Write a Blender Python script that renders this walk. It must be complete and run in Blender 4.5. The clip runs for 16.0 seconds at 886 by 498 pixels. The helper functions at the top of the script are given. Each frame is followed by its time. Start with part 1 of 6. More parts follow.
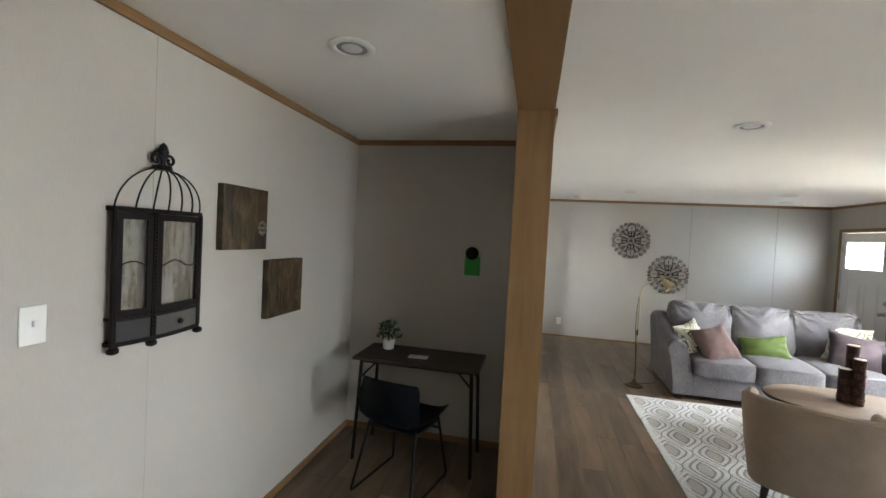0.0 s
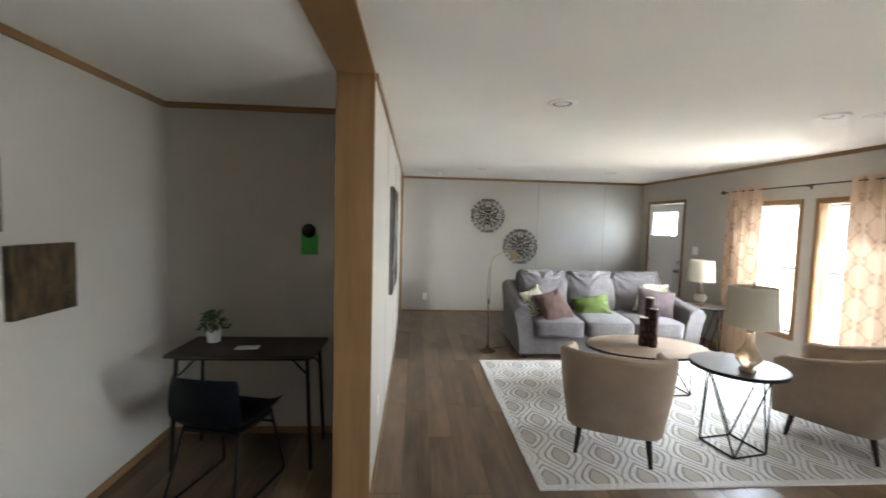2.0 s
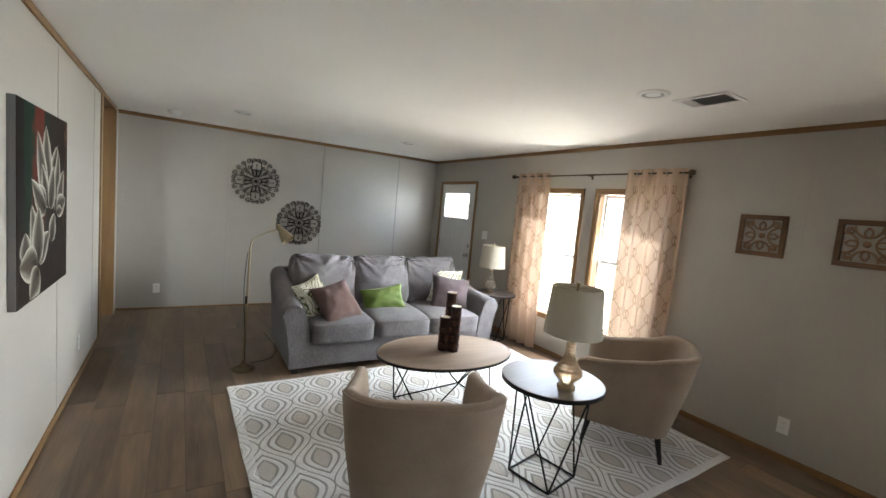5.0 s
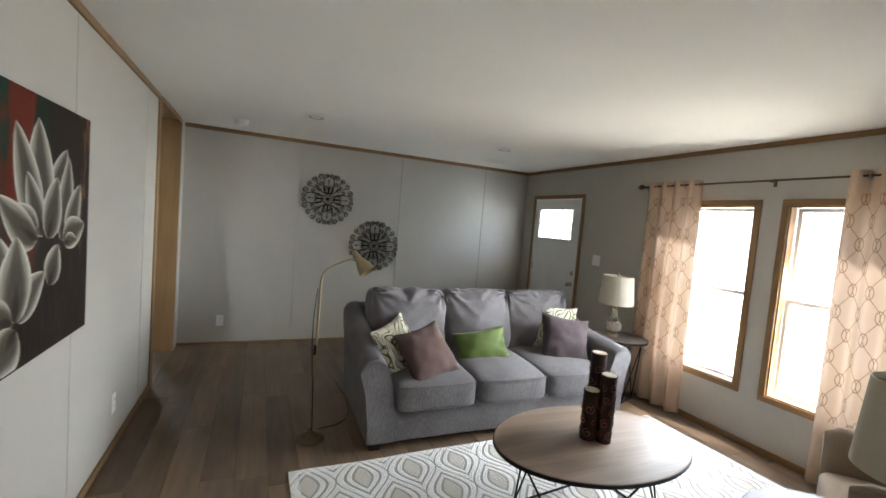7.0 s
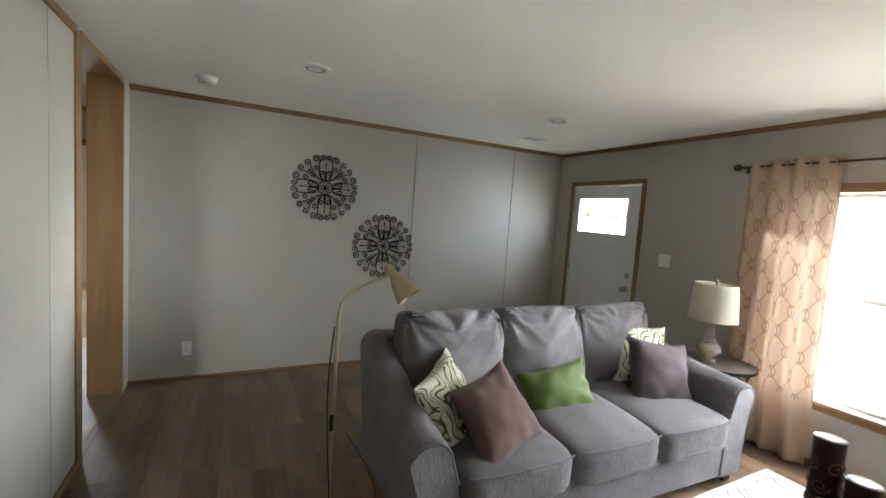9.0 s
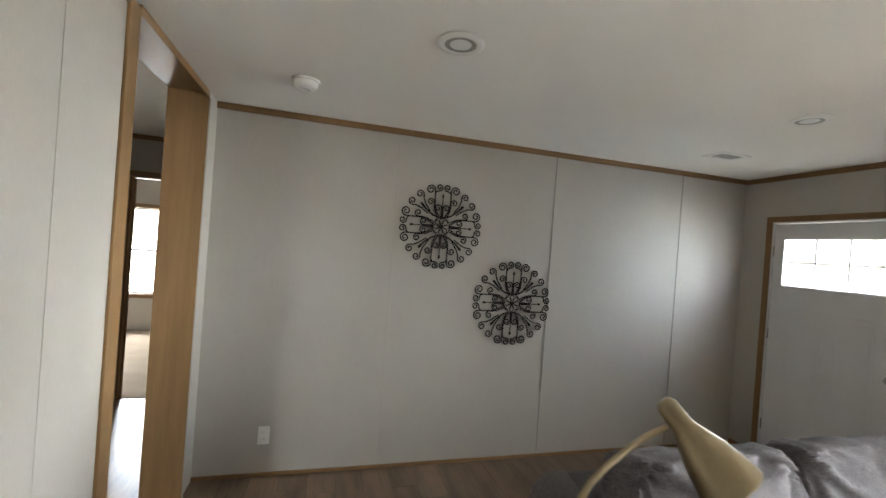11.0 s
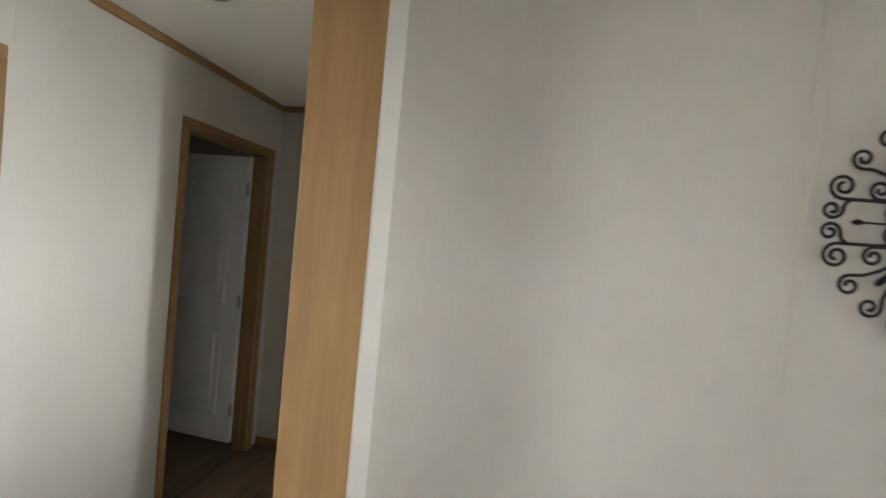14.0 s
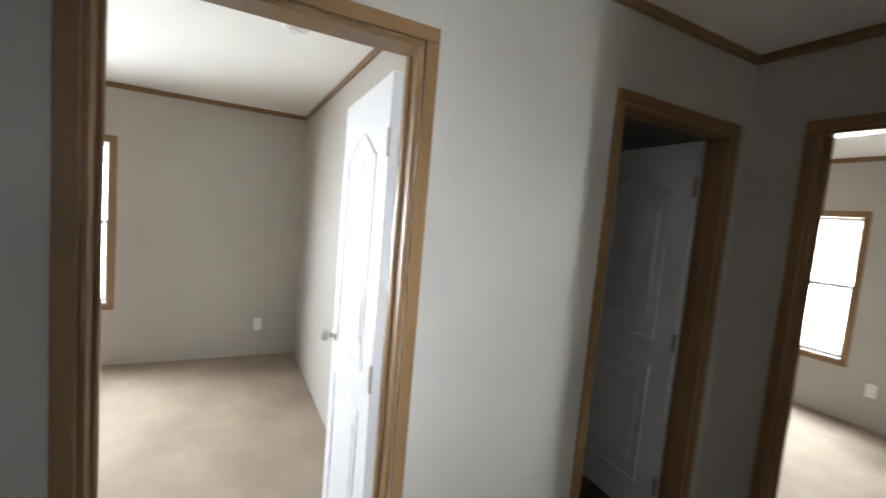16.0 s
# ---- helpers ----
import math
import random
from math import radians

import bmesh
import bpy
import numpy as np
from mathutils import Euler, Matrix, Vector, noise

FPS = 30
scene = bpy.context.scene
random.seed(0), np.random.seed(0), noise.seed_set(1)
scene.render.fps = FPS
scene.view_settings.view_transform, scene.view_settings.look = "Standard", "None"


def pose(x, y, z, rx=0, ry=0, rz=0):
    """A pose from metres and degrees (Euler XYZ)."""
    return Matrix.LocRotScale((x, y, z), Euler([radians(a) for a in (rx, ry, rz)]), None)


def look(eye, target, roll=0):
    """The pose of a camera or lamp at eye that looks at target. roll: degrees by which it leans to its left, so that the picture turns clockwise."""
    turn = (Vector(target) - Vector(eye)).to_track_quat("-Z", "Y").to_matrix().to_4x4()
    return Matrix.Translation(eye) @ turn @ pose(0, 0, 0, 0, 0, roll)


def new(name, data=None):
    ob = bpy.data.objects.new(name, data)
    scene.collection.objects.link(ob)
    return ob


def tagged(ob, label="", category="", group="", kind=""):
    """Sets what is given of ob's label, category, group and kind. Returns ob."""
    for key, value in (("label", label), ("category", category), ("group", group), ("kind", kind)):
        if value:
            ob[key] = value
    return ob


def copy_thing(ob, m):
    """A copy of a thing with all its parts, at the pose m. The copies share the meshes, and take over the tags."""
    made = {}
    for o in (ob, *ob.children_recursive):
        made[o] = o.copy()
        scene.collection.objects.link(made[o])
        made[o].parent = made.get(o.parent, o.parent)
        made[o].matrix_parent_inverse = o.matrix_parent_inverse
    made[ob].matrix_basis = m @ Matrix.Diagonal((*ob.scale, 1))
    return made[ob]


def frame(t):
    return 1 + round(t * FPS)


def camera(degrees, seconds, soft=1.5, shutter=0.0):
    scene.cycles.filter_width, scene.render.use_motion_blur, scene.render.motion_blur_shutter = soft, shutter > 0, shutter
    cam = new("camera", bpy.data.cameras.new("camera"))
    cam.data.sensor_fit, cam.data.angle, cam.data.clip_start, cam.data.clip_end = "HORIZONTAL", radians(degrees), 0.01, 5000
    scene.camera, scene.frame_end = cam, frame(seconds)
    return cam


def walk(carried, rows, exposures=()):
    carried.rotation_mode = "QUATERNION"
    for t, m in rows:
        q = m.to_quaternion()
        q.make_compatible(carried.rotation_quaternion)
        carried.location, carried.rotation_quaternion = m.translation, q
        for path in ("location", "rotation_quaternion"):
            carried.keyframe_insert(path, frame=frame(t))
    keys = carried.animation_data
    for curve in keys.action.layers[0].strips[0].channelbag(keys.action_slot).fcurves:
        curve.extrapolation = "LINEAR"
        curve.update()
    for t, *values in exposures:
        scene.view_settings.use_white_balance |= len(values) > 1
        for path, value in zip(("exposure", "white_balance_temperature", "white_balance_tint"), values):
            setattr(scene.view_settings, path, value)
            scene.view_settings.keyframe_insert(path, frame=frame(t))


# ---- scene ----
cam = camera(93.4, 16.0, shutter=0.3)
PATH = [
    (0, (-0.072, 0.414, 1.639), (-0.498, 2.367, 1.58), 3.0),
    (0.5, (-0.08, 0.413, 1.631), (-0.466, 2.374, 1.568), 3.5),
    (1, (-0.062, 0.42, 1.616), (-0.336, 2.4, 1.543), 3.5),
    (1.5, (0.021, 0.446, 1.616), (-0.091, 2.441, 1.528), 3.3),
    (2, (0.231, 0.564, 1.611), (0.364, 2.555, 1.481), 1.5),
    (2.5, (0.431, 0.648, 1.606), (1.009, 2.56, 1.496), 2.7),
    (3, (0.48, 0.789, 1.592), (1.398, 2.563, 1.482), 4.8),
    (5.5, (0.7, 1.968, 1.582), (1.77, 3.647, 1.394), 5.3),
    (6, (0.756, 2.216, 1.58), (1.576, 4.037, 1.462), 3.9),
    (6.5, (0.807, 2.481, 1.581), (1.481, 4.361, 1.478), 4.0),
    (7, (0.773, 2.781, 1.574), (1.583, 4.605, 1.447), 4.7),
    (7.5, (0.777, 3.033, 1.56), (1.675, 4.817, 1.45), 3.9),
    (8, (0.859, 3.382, 1.559), (1.543, 5.254, 1.394), 2.8),
    (8.5, (0.833, 3.664, 1.568), (1.562, 5.516, 1.365), 3.4),
    (9, (0.772, 3.927, 1.565), (1.663, 5.71, 1.401), 4.0),
    (9.5, (0.808, 4.264, 1.559), (1.539, 6.12, 1.42), 2.8),
    (10, (0.825, 4.533, 1.567), (1.396, 6.449, 1.542), 3.8),
    (12.5, (0.54, 5.929, 1.603), (1.049, 7.864, 1.608), 4.7),
    (13, (0.557, 6.199, 1.566), (0.780, 8.187, 1.543), 3.1),
    (13.5, (0.538, 6.458, 1.556), (0.403, 8.453, 1.499), 3.9),
    (14, (0.399, 6.717, 1.595), (0.078, 8.690, 1.538), 5.4),
    (14.5, (0.295, 6.926, 1.581), (-0.388, 8.805, 1.520), 4.2),
    (15, (0.211, 7.165, 1.595), (-1.009, 8.748, 1.515), 4.2),
    (15.5, (0.083, 7.263, 1.56), (-1.446, 8.548, 1.457), 4.8),
    (15.7, (-0.02, 7.3, 1.556), (-1.639, 8.468, 1.425), 5.1),
    (16, (-0.145, 7.307, 1.559), (-1.909, 8.236, 1.394), 5.0),
]
EXPOSURES = [(0.0, 5.1, 6500, 10), (2.0, 5.1, 6500, 10), (2.5, 5.15, 6500, 10), (3.0, 5.05, 6550, 10), (5.5, 4.6, 6550, 10), (7.0, 4.4, 6550, 10), (9.0, 4.5, 6550, 11), (10.0, 4.65, 6650, 12), (12.5, 5.0, 6850, 12), (13.5, 5.3, 6800, 12), (14.5, 5.1, 6750, 12), (15.0, 4.95, 6650, 12), (15.5, 4.95, 6450, 12), (16.0, 5.0, 6350, 12)]
walk(cam, [(t, look(eye, target, roll)) for t, eye, target, roll in PATH], EXPOSURES)

# ---- world and large lights ----
XE, YN, YS, XK, YB, H = 4.383, 8.01, -2.6, -1.546, 3.675, 2.402
XH, YH = -1.27, 9.44
world = bpy.data.worlds.new("world")
scene.world = world
world.use_nodes = True
sky = world.node_tree.nodes.new("ShaderNodeTexSky")
sky.sky_type, sky.sun_disc = "NISHITA", False
sky.sun_elevation, sky.sun_rotation = radians(57), radians(170)
sky.air_density, sky.dust_density = 1.0, 2.5
world.node_tree.links.new(sky.outputs["Color"], world.node_tree.nodes["Background"].inputs["Color"])
world.node_tree.nodes["Background"].inputs["Strength"].default_value = 0.15


def lamp(name, kind, m, energy, colour=(1, 1, 1), **settings):
    data = bpy.data.lights.new(name, kind)
    data.energy, data.color = energy, colour
    for key, value in settings.items():
        if key == "size":
            data.shape, data.size, data.size_y = "RECTANGLE", value[0], value[1]
        else:
            data.angle = value
    ob = new(name, data)
    ob.matrix_world = m
    return ob


lamp("sun", "SUN", look((2, -10, 16), (0, 0, 0)), 3.2, (1.0, 0.97, 0.93), angle=radians(15))
SKYLIGHT = (0.86, 0.94, 1.0)
BOUNCE = (1.0, 0.96, 0.86)
DEEPSKY = (0.72, 0.87, 1.0)


def window_light(x, y, z, way, size, energy, down=30, spread=118, colour=SKYLIGHT):
    """The light of sky or sunlit ground in a window's opening; the sky's falls inward and down, the ground's up."""
    drop = -math.tan(radians(down))
    ob = lamp("window_light", "AREA", look((x, y, z), (x + way[0], y + way[1], z + drop)), energy, colour, size=size)
    ob.data.spread = radians(spread)


for y, energy, north in ((5.24, 2.6, 0.12), (4.22, 2.7, 0.1), (0.6, 1.4, 0.3), (-0.42, 1.4, 0.3)):
    window_light(XE + 0.16, y, 1.2, (-1, north), (0.76, 1.44), energy, 36, 118)
    window_light(XE + 0.15, y, 1.2, (-1, 0.0), (0.76, 1.44), energy * 0.12, -35, 120, BOUNCE)
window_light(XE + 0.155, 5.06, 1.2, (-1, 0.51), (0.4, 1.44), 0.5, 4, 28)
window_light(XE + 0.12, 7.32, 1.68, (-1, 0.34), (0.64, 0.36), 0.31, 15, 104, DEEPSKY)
window_light(-4.75, 6.06, 1.23, (1, 0.28), (0.76, 1.4), 3.1, 18, 125)
window_light(-2.13, 12.58, 1.2, (0, -1), (0.76, 1.34), 3.4)


# ---- materials ----
class Nodes:
    """A short way to wire a material's nodes."""

    def __init__(self, name, rough=0.5, metal=0.0, spec=0.5):
        self.mat = bpy.data.materials.new(name)
        self.mat.use_nodes = True
        self.tree = self.mat.node_tree
        self.bsdf = self.tree.nodes["Principled BSDF"]
        self.out = self.tree.nodes["Material Output"]
        self.set(self.bsdf, "Roughness", rough)
        self.set(self.bsdf, "Metallic", metal)
        self.set(self.bsdf, "Specular IOR Level", spec)

    def set(self, node, key, value):
        socket = node.inputs[key]
        if isinstance(value, bpy.types.NodeSocket):
            self.tree.links.new(value, socket)
        elif isinstance(value, (tuple, list)) and len(value) == 3 and socket.type == "RGBA":
            socket.default_value = (*value, 1)
        else:
            socket.default_value = value

    def node(self, kind, out=0, inputs=(), **settings):
        node = self.tree.nodes.new("ShaderNode" + kind)
        if "op" in settings:
            node.operation = settings["op"]
        if "blend" in settings:
            node.blend_type = settings["blend"]
        if "data" in settings:
            node.data_type = settings["data"]
        if "dims" in settings:
            node.noise_dimensions = settings["dims"]
        for key, value in dict(inputs).items():
            self.set(node, key, value)
        return node.outputs[out]

    def math(self, op, a, b=0.0, c=0.0):
        node = self.tree.nodes.new("ShaderNodeMath")
        node.operation = op
        for i, v in enumerate((a, b, c)):
            self.set(node, i, v)
        return node.outputs[0]

    def coords(self, kind="Object"):
        return self.node("TexCoord", kind)

    def split(self, v):
        node = self.tree.nodes.new("ShaderNodeSeparateXYZ")
        self.set(node, 0, v)
        return node.outputs

    def stretched(self, v, scale):
        return self.node("Mapping", 0, {"Vector": v, "Scale": scale})

    def noise(self, v, scale, detail=3.0, rough=0.55):
        return self.node("TexNoise", "Fac", {"Vector": v, "Scale": scale, "Detail": detail, "Roughness": rough})

    def ramp(self, fac, stops):
        node = self.tree.nodes.new("ShaderNodeValToRGB")
        ramp = node.color_ramp
        while len(ramp.elements) < len(stops):
            ramp.elements.new(0.5)
        for e, (at, c) in zip(ramp.elements, stops):
            e.position, e.color = at, (*c, 1) if len(c) == 3 else c
        self.set(node, "Fac", fac)
        return node.outputs[0]

    def mix(self, fac, a, b):
        node = self.tree.nodes.new("ShaderNodeMix")
        node.data_type = "RGBA"
        self.set(node, 0, fac)
        self.set(node, 6, a)
        self.set(node, 7, b)
        return node.outputs[2]

    def bump(self, height, strength=0.3, distance=0.01):
        self.set(self.bsdf, "Normal", self.node("Bump", 0, {"Height": height, "Strength": strength, "Distance": distance}))

    def colour(self, c):
        self.set(self.bsdf, "Base Color", c)
        return self


def shade(c, f):
    return tuple(min(1, v * f) for v in c)


def plain(name, c, rough=0.5, metal=0.0, vary=0.12, scale=8.0, bump=0.05, spec=0.2):
    """A plain surface with large stains and fine grain."""
    n = Nodes(name, rough, metal, spec)
    v = n.coords()
    big = n.noise(v, scale * 0.25, 2)
    fine = n.noise(v, scale * 12, 4)
    both = n.math("ADD", n.math("MULTIPLY", big, 0.6), n.math("MULTIPLY", fine, 0.4))
    n.colour(n.ramp(both, [(0.3, shade(c, 1 - vary)), (0.7, shade(c, 1 + vary))]))
    n.set(n.bsdf, "Roughness", n.math("MULTIPLY_ADD", big, 0.2, rough - 0.1))
    if bump:
        n.bump(fine, bump, 0.004)
    return n.mat


def wood(name, dark, light, rough=0.45, along=2, scale=1.0, random_piece=False, spec=0.3, patch=0.18):
    """Wood grain that runs along the given axis."""
    n = Nodes(name, rough, spec=spec)
    v = n.coords()
    if random_piece:
        rnd = n.node("ObjectInfo", "Random")
        v = n.node("VectorMath", 0, {0: v, 1: n.node("CombineXYZ", 0, {0: n.math("MULTIPLY", rnd, 37), 1: n.math("MULTIPLY", rnd, 91), 2: n.math("MULTIPLY", rnd, 53)})}, op="ADD")
    stretch = [18.0 * scale] * 3
    stretch[along] = 1.3 * scale
    g = n.noise(n.stretched(v, stretch), 1.0, 5, 0.62)
    stretch2 = [90.0 * scale] * 3
    stretch2[along] = 4.0 * scale
    f = n.noise(n.stretched(v, stretch2), 1.0, 3)
    spread = [6.5 if patch > 0.3 else 1.6] * 3
    spread[along] = 1.8 if patch > 0.3 else 1.6
    big = n.noise(n.stretched(v, spread), 1.0, 2)
    s = n.math("ADD", n.math("MULTIPLY", g, 0.8 - patch), n.math("MULTIPLY", f, 0.2))
    s = n.math("ADD", s, n.math("MULTIPLY", big, patch))
    if random_piece:
        s = n.math("ADD", s, n.math("MULTIPLY_ADD", rnd, 0.16, -0.08))
    n.colour(n.ramp(s, [(0.32, dark), (0.52, tuple((a + b) / 2 for a, b in zip(dark, light))), (0.7, light)]))
    n.set(n.bsdf, "Roughness", n.math("MULTIPLY_ADD", g, 0.25, rough - 0.12))
    n.bump(f, 0.12, 0.002)
    return n.mat


def wall_paper(name, c):
    """Vinyl-covered wall board: a faint vertical weave and slight clouding."""
    n = Nodes(name, 0.62, spec=0.22)
    v = n.coords()
    weave = n.noise(n.stretched(v, (260, 260, 26)), 1.0, 3)
    cloud = n.noise(v, 0.9, 3)
    s = n.math("ADD", n.math("MULTIPLY", weave, 0.45), n.math("MULTIPLY", cloud, 0.55))
    n.colour(n.ramp(s, [(0.3, shade(c, 0.93)), (0.7, shade(c, 1.06))]))
    n.bump(weave, 0.12, 0.002)
    return n.mat


def stipple(name, c):
    n = Nodes(name, 0.9, spec=0.2)
    v = n.coords()
    fine = n.noise(v, 120, 4, 0.7)
    big = n.noise(v, 1.1, 3)
    n.colour(n.ramp(n.math("ADD", n.math("MULTIPLY", fine, 0.4), n.math("MULTIPLY", big, 0.6)), [(0.3, shade(c, 0.95)), (0.7, shade(c, 1.03))]))
    n.bump(fine, 0.45, 0.006)
    return n.mat


def carpet(name, c):
    n = Nodes(name, 0.95, spec=0.1)
    v = n.coords()
    fine = n.noise(v, 320, 3, 0.7)
    tread = n.noise(v, 2.2, 4, 0.6)
    n.colour(n.ramp(n.math("ADD", n.math("MULTIPLY", fine, 0.5), n.math("MULTIPLY", tread, 0.5)), [(0.32, shade(c, 0.72)), (0.68, shade(c, 1.2))]))
    n.bump(fine, 0.8, 0.01)
    return n.mat


def glass(name, tint=(1, 1, 1), rough=0.0):
    n = Nodes(name, rough)
    n.colour(tint)
    n.set(n.bsdf, "Transmission Weight", 1.0)
    n.set(n.bsdf, "IOR", 1.45)
    return n.mat


WALL = wall_paper("greige_vinyl_wall", (0.445, 0.416, 0.370))
CEILING = stipple("stippled_white_ceiling", (0.85, 0.83, 0.79))
TRIM = wood("oak_print_trim", (0.19, 0.108, 0.045), (0.285, 0.168, 0.074), 0.46)
TRIM_X = wood("oak_print_trim_x", (0.19, 0.108, 0.045), (0.285, 0.168, 0.074), 0.46, along=0)
TRIM_Y = wood("oak_print_trim_y", (0.19, 0.108, 0.045), (0.285, 0.168, 0.074), 0.46, along=1)
PLANK = wood("brown_vinyl_plank", (0.066, 0.041, 0.025), (0.245, 0.165, 0.102), 0.36, along=1, random_piece=True, spec=0.55, patch=0.42)
UNDER = plain("dark_floor_joint", (0.03, 0.022, 0.016), 0.8)
BEIGE = carpet("beige_carpet", (0.43, 0.345, 0.257))
SEAM = plain("grey_brown_seam_strip", (0.30, 0.275, 0.24), 0.5)
WHITE = plain("white_paint", (0.72, 0.72, 0.72), 0.42, vary=0.03)
PLASTIC = plain("white_plastic", (0.78, 0.77, 0.74), 0.35, vary=0.03, bump=0)
SLOT = plain("dark_slot", (0.02, 0.02, 0.02), 0.7, bump=0)
BLACK = plain("black_metal", (0.009, 0.0085, 0.0085), 0.5, 0.1, bump=0.03)
STEEL = plain("satin_nickel", (0.42, 0.39, 0.36), 0.3, 1.0, bump=0.02)
BRASS = plain("antique_brass", (0.38, 0.31, 0.195), 0.36, 1.0, bump=0.03)
PANE = glass("window_glass")
VINYL = plain("white_window_vinyl", (0.82, 0.82, 0.81), 0.4, vary=0.03)


# ---- mesh helpers ----
def box(bm, x0, x1, y0, y1, z0, z1, bevel=0.0, segments=2):
    """A box between two corners, added to bm."""
    made = bmesh.ops.create_cube(bm, size=1.0, matrix=Matrix.LocRotScale(((x0 + x1) / 2, (y0 + y1) / 2, (z0 + z1) / 2), None, (abs(x1 - x0), abs(y1 - y0), abs(z1 - z0))))
    if bevel:
        edges = {e for v in made["verts"] for e in v.link_edges}
        bmesh.ops.bevel(bm, geom=list(edges), offset=bevel, segments=segments, profile=0.6, affect="EDGES")
    return bm


def boxed(x0, x1, y0, y1, z0, z1, bevel=0.0, segments=2):
    return box(bmesh.new(), x0, x1, y0, y1, z0, z1, bevel, segments)


def turned(profile, sides=32, bm=None, at=(0, 0, 0), caps=True):
    """A solid of revolution about z from (radius, height) pairs."""
    bm = bm or bmesh.new()
    rings = []
    for r, z in profile:
        rings.append([bm.verts.new((at[0] + r * math.cos(2 * math.pi * i / sides), at[1] + r * math.sin(2 * math.pi * i / sides), at[2] + z)) for i in range(sides)])
    for a, b in zip(rings, rings[1:]):
        for i in range(sides):
            bm.faces.new((a[i], a[(i + 1) % sides], b[(i + 1) % sides], b[i]))
    if caps:
        bm.faces.new(rings[0][::-1])
        bm.faces.new(rings[-1])
    return bm


def tube(points, r, sides=8, bm=None, closed=False):
    """A round bar along points; r is a number or one radius a point."""
    bm = bm or bmesh.new()
    pts = [Vector(p) for p in points]
    n = len(pts)
    rings, side = [], None
    for i, p in enumerate(pts):
        a = pts[(i - 1) % n] if closed or i else p
        b = pts[(i + 1) % n] if closed or i < n - 1 else p
        way = (b - a).normalized()
        if side is None:
            side = way.orthogonal().normalized()
        else:
            side = (side - way * side.dot(way)).normalized()
        up = way.cross(side)
        q = r[i] if isinstance(r, (list, tuple)) else r
        rings.append([bm.verts.new(p + (side * math.cos(2 * math.pi * k / sides) + up * math.sin(2 * math.pi * k / sides)) * q) for k in range(sides)])
    pairs = list(zip(rings, rings[1:])) + ([(rings[-1], rings[0])] if closed else [])
    for a, b in pairs:
        for k in range(sides):
            bm.faces.new((a[k], a[(k + 1) % sides], b[(k + 1) % sides], b[k]))
    if not closed:
        bm.faces.new(rings[0][::-1])
        bm.faces.new(rings[-1])
    return bm


def loft(rings, bm=None, caps=True):
    """A skin over closed rings of points."""
    bm = bm or bmesh.new()
    vs = [[bm.verts.new(p) for p in ring] for ring in rings]
    n = len(vs[0])
    for a, b in zip(vs, vs[1:]):
        for i in range(n):
            bm.faces.new((a[i], a[(i + 1) % n], b[(i + 1) % n], b[i]))
    if caps:
        bm.faces.new(vs[0][::-1])
        bm.faces.new(vs[-1])
    return bm


def link(name, bm, material, smooth=False, angle=40):
    bmesh.ops.recalc_face_normals(bm, faces=bm.faces)
    data = bpy.data.meshes.new(name)
    if smooth:
        for f in bm.faces:
            f.smooth = True
        for e in bm.edges:
            if len(e.link_faces) == 2 and e.calc_face_angle(0) > radians(angle):
                e.smooth = False
    bm.to_mesh(data)
    bm.free()
    data.materials.append(material)
    return new(name, data)


def part(name, bm, material, parent, label="", smooth=False, angle=40, m=None):
    """One mesh object under a thing or under a part."""
    ob = link(name, bm, material, smooth, angle)
    ob.parent = parent
    if m is not None:
        ob.matrix_basis = m
    return tagged(ob, label)


def thing(name, m, label, category, group=""):
    ob = new(name)
    ob.empty_display_size = 0.1
    ob.matrix_basis = m
    return tagged(ob, label, category, group)


def again(ob, m, parent=None):
    """Another object on the same mesh."""
    two = new(ob.name.split(".")[0], ob.data)
    two.parent = parent or ob.parent
    two.matrix_basis = m
    for key in ("label",):
        if key in ob:
            two[key] = ob[key]
    return two


def structure(name, bm, material, label="", category="", smooth=False):
    return tagged(link(name, bm, material, smooth), label, category, "", "structure")


# ---- large structure ----
def wall_mesh(axis, at, thick, a0, a1, holes=(), z1=H):
    """A wall whose room face lies at `at`; holes are (a0, a1, z0, z1). thick is signed."""
    bm = bmesh.new()

    def slab(p, q, zl, zh):
        if q - p < 1e-4 or zh - zl < 1e-4:
            return
        lo, hi = min(at, at + thick), max(at, at + thick)
        if axis == "x":
            box(bm, lo, hi, p, q, zl, zh)
        else:
            box(bm, p, q, lo, hi, zl, zh)

    x = a0
    for h0, h1, zl, zh in sorted(holes):
        slab(x, h0, 0, z1)
        slab(h0, h1, 0, zl)
        slab(h0, h1, zh, z1)
        x = h1
    slab(x, a1, 0, z1)
    return bm


W1, W2 = (4.85, 5.62, 0.45, 1.91), (3.85, 4.615, 0.45, 1.91)
W3, W4 = (0.22, 0.985, 0.45, 1.91), (-0.8, -0.035, 0.45, 1.91)
DOOR = (6.815, 7.75, 0.0, 2.01)
TOP = H + 0.02
structure("wall_east", wall_mesh("x", XE, 0.15, YS - 0.1, YN + 0.1, [DOOR, W1, W2, W3, W4], TOP), WALL, "greige vinyl-covered outside wall with windows and front door", "wall")
structure("wall_north", wall_mesh("y", YN, 0.1, -0.2, XE, [], TOP), WALL, "greige vinyl-covered end wall with panel battens", "wall")
structure("wall_middle", wall_mesh("x", 0.0, -0.2, 2.885, 6.86, [], TOP), WALL, "greige partition wall between living room and nook", "wall")
structure("wall_nook_west", wall_mesh("x", XK, -0.1, YS - 0.1, YB + 0.1, [], TOP), WALL, "pale greige wall of the desk nook", "wall")
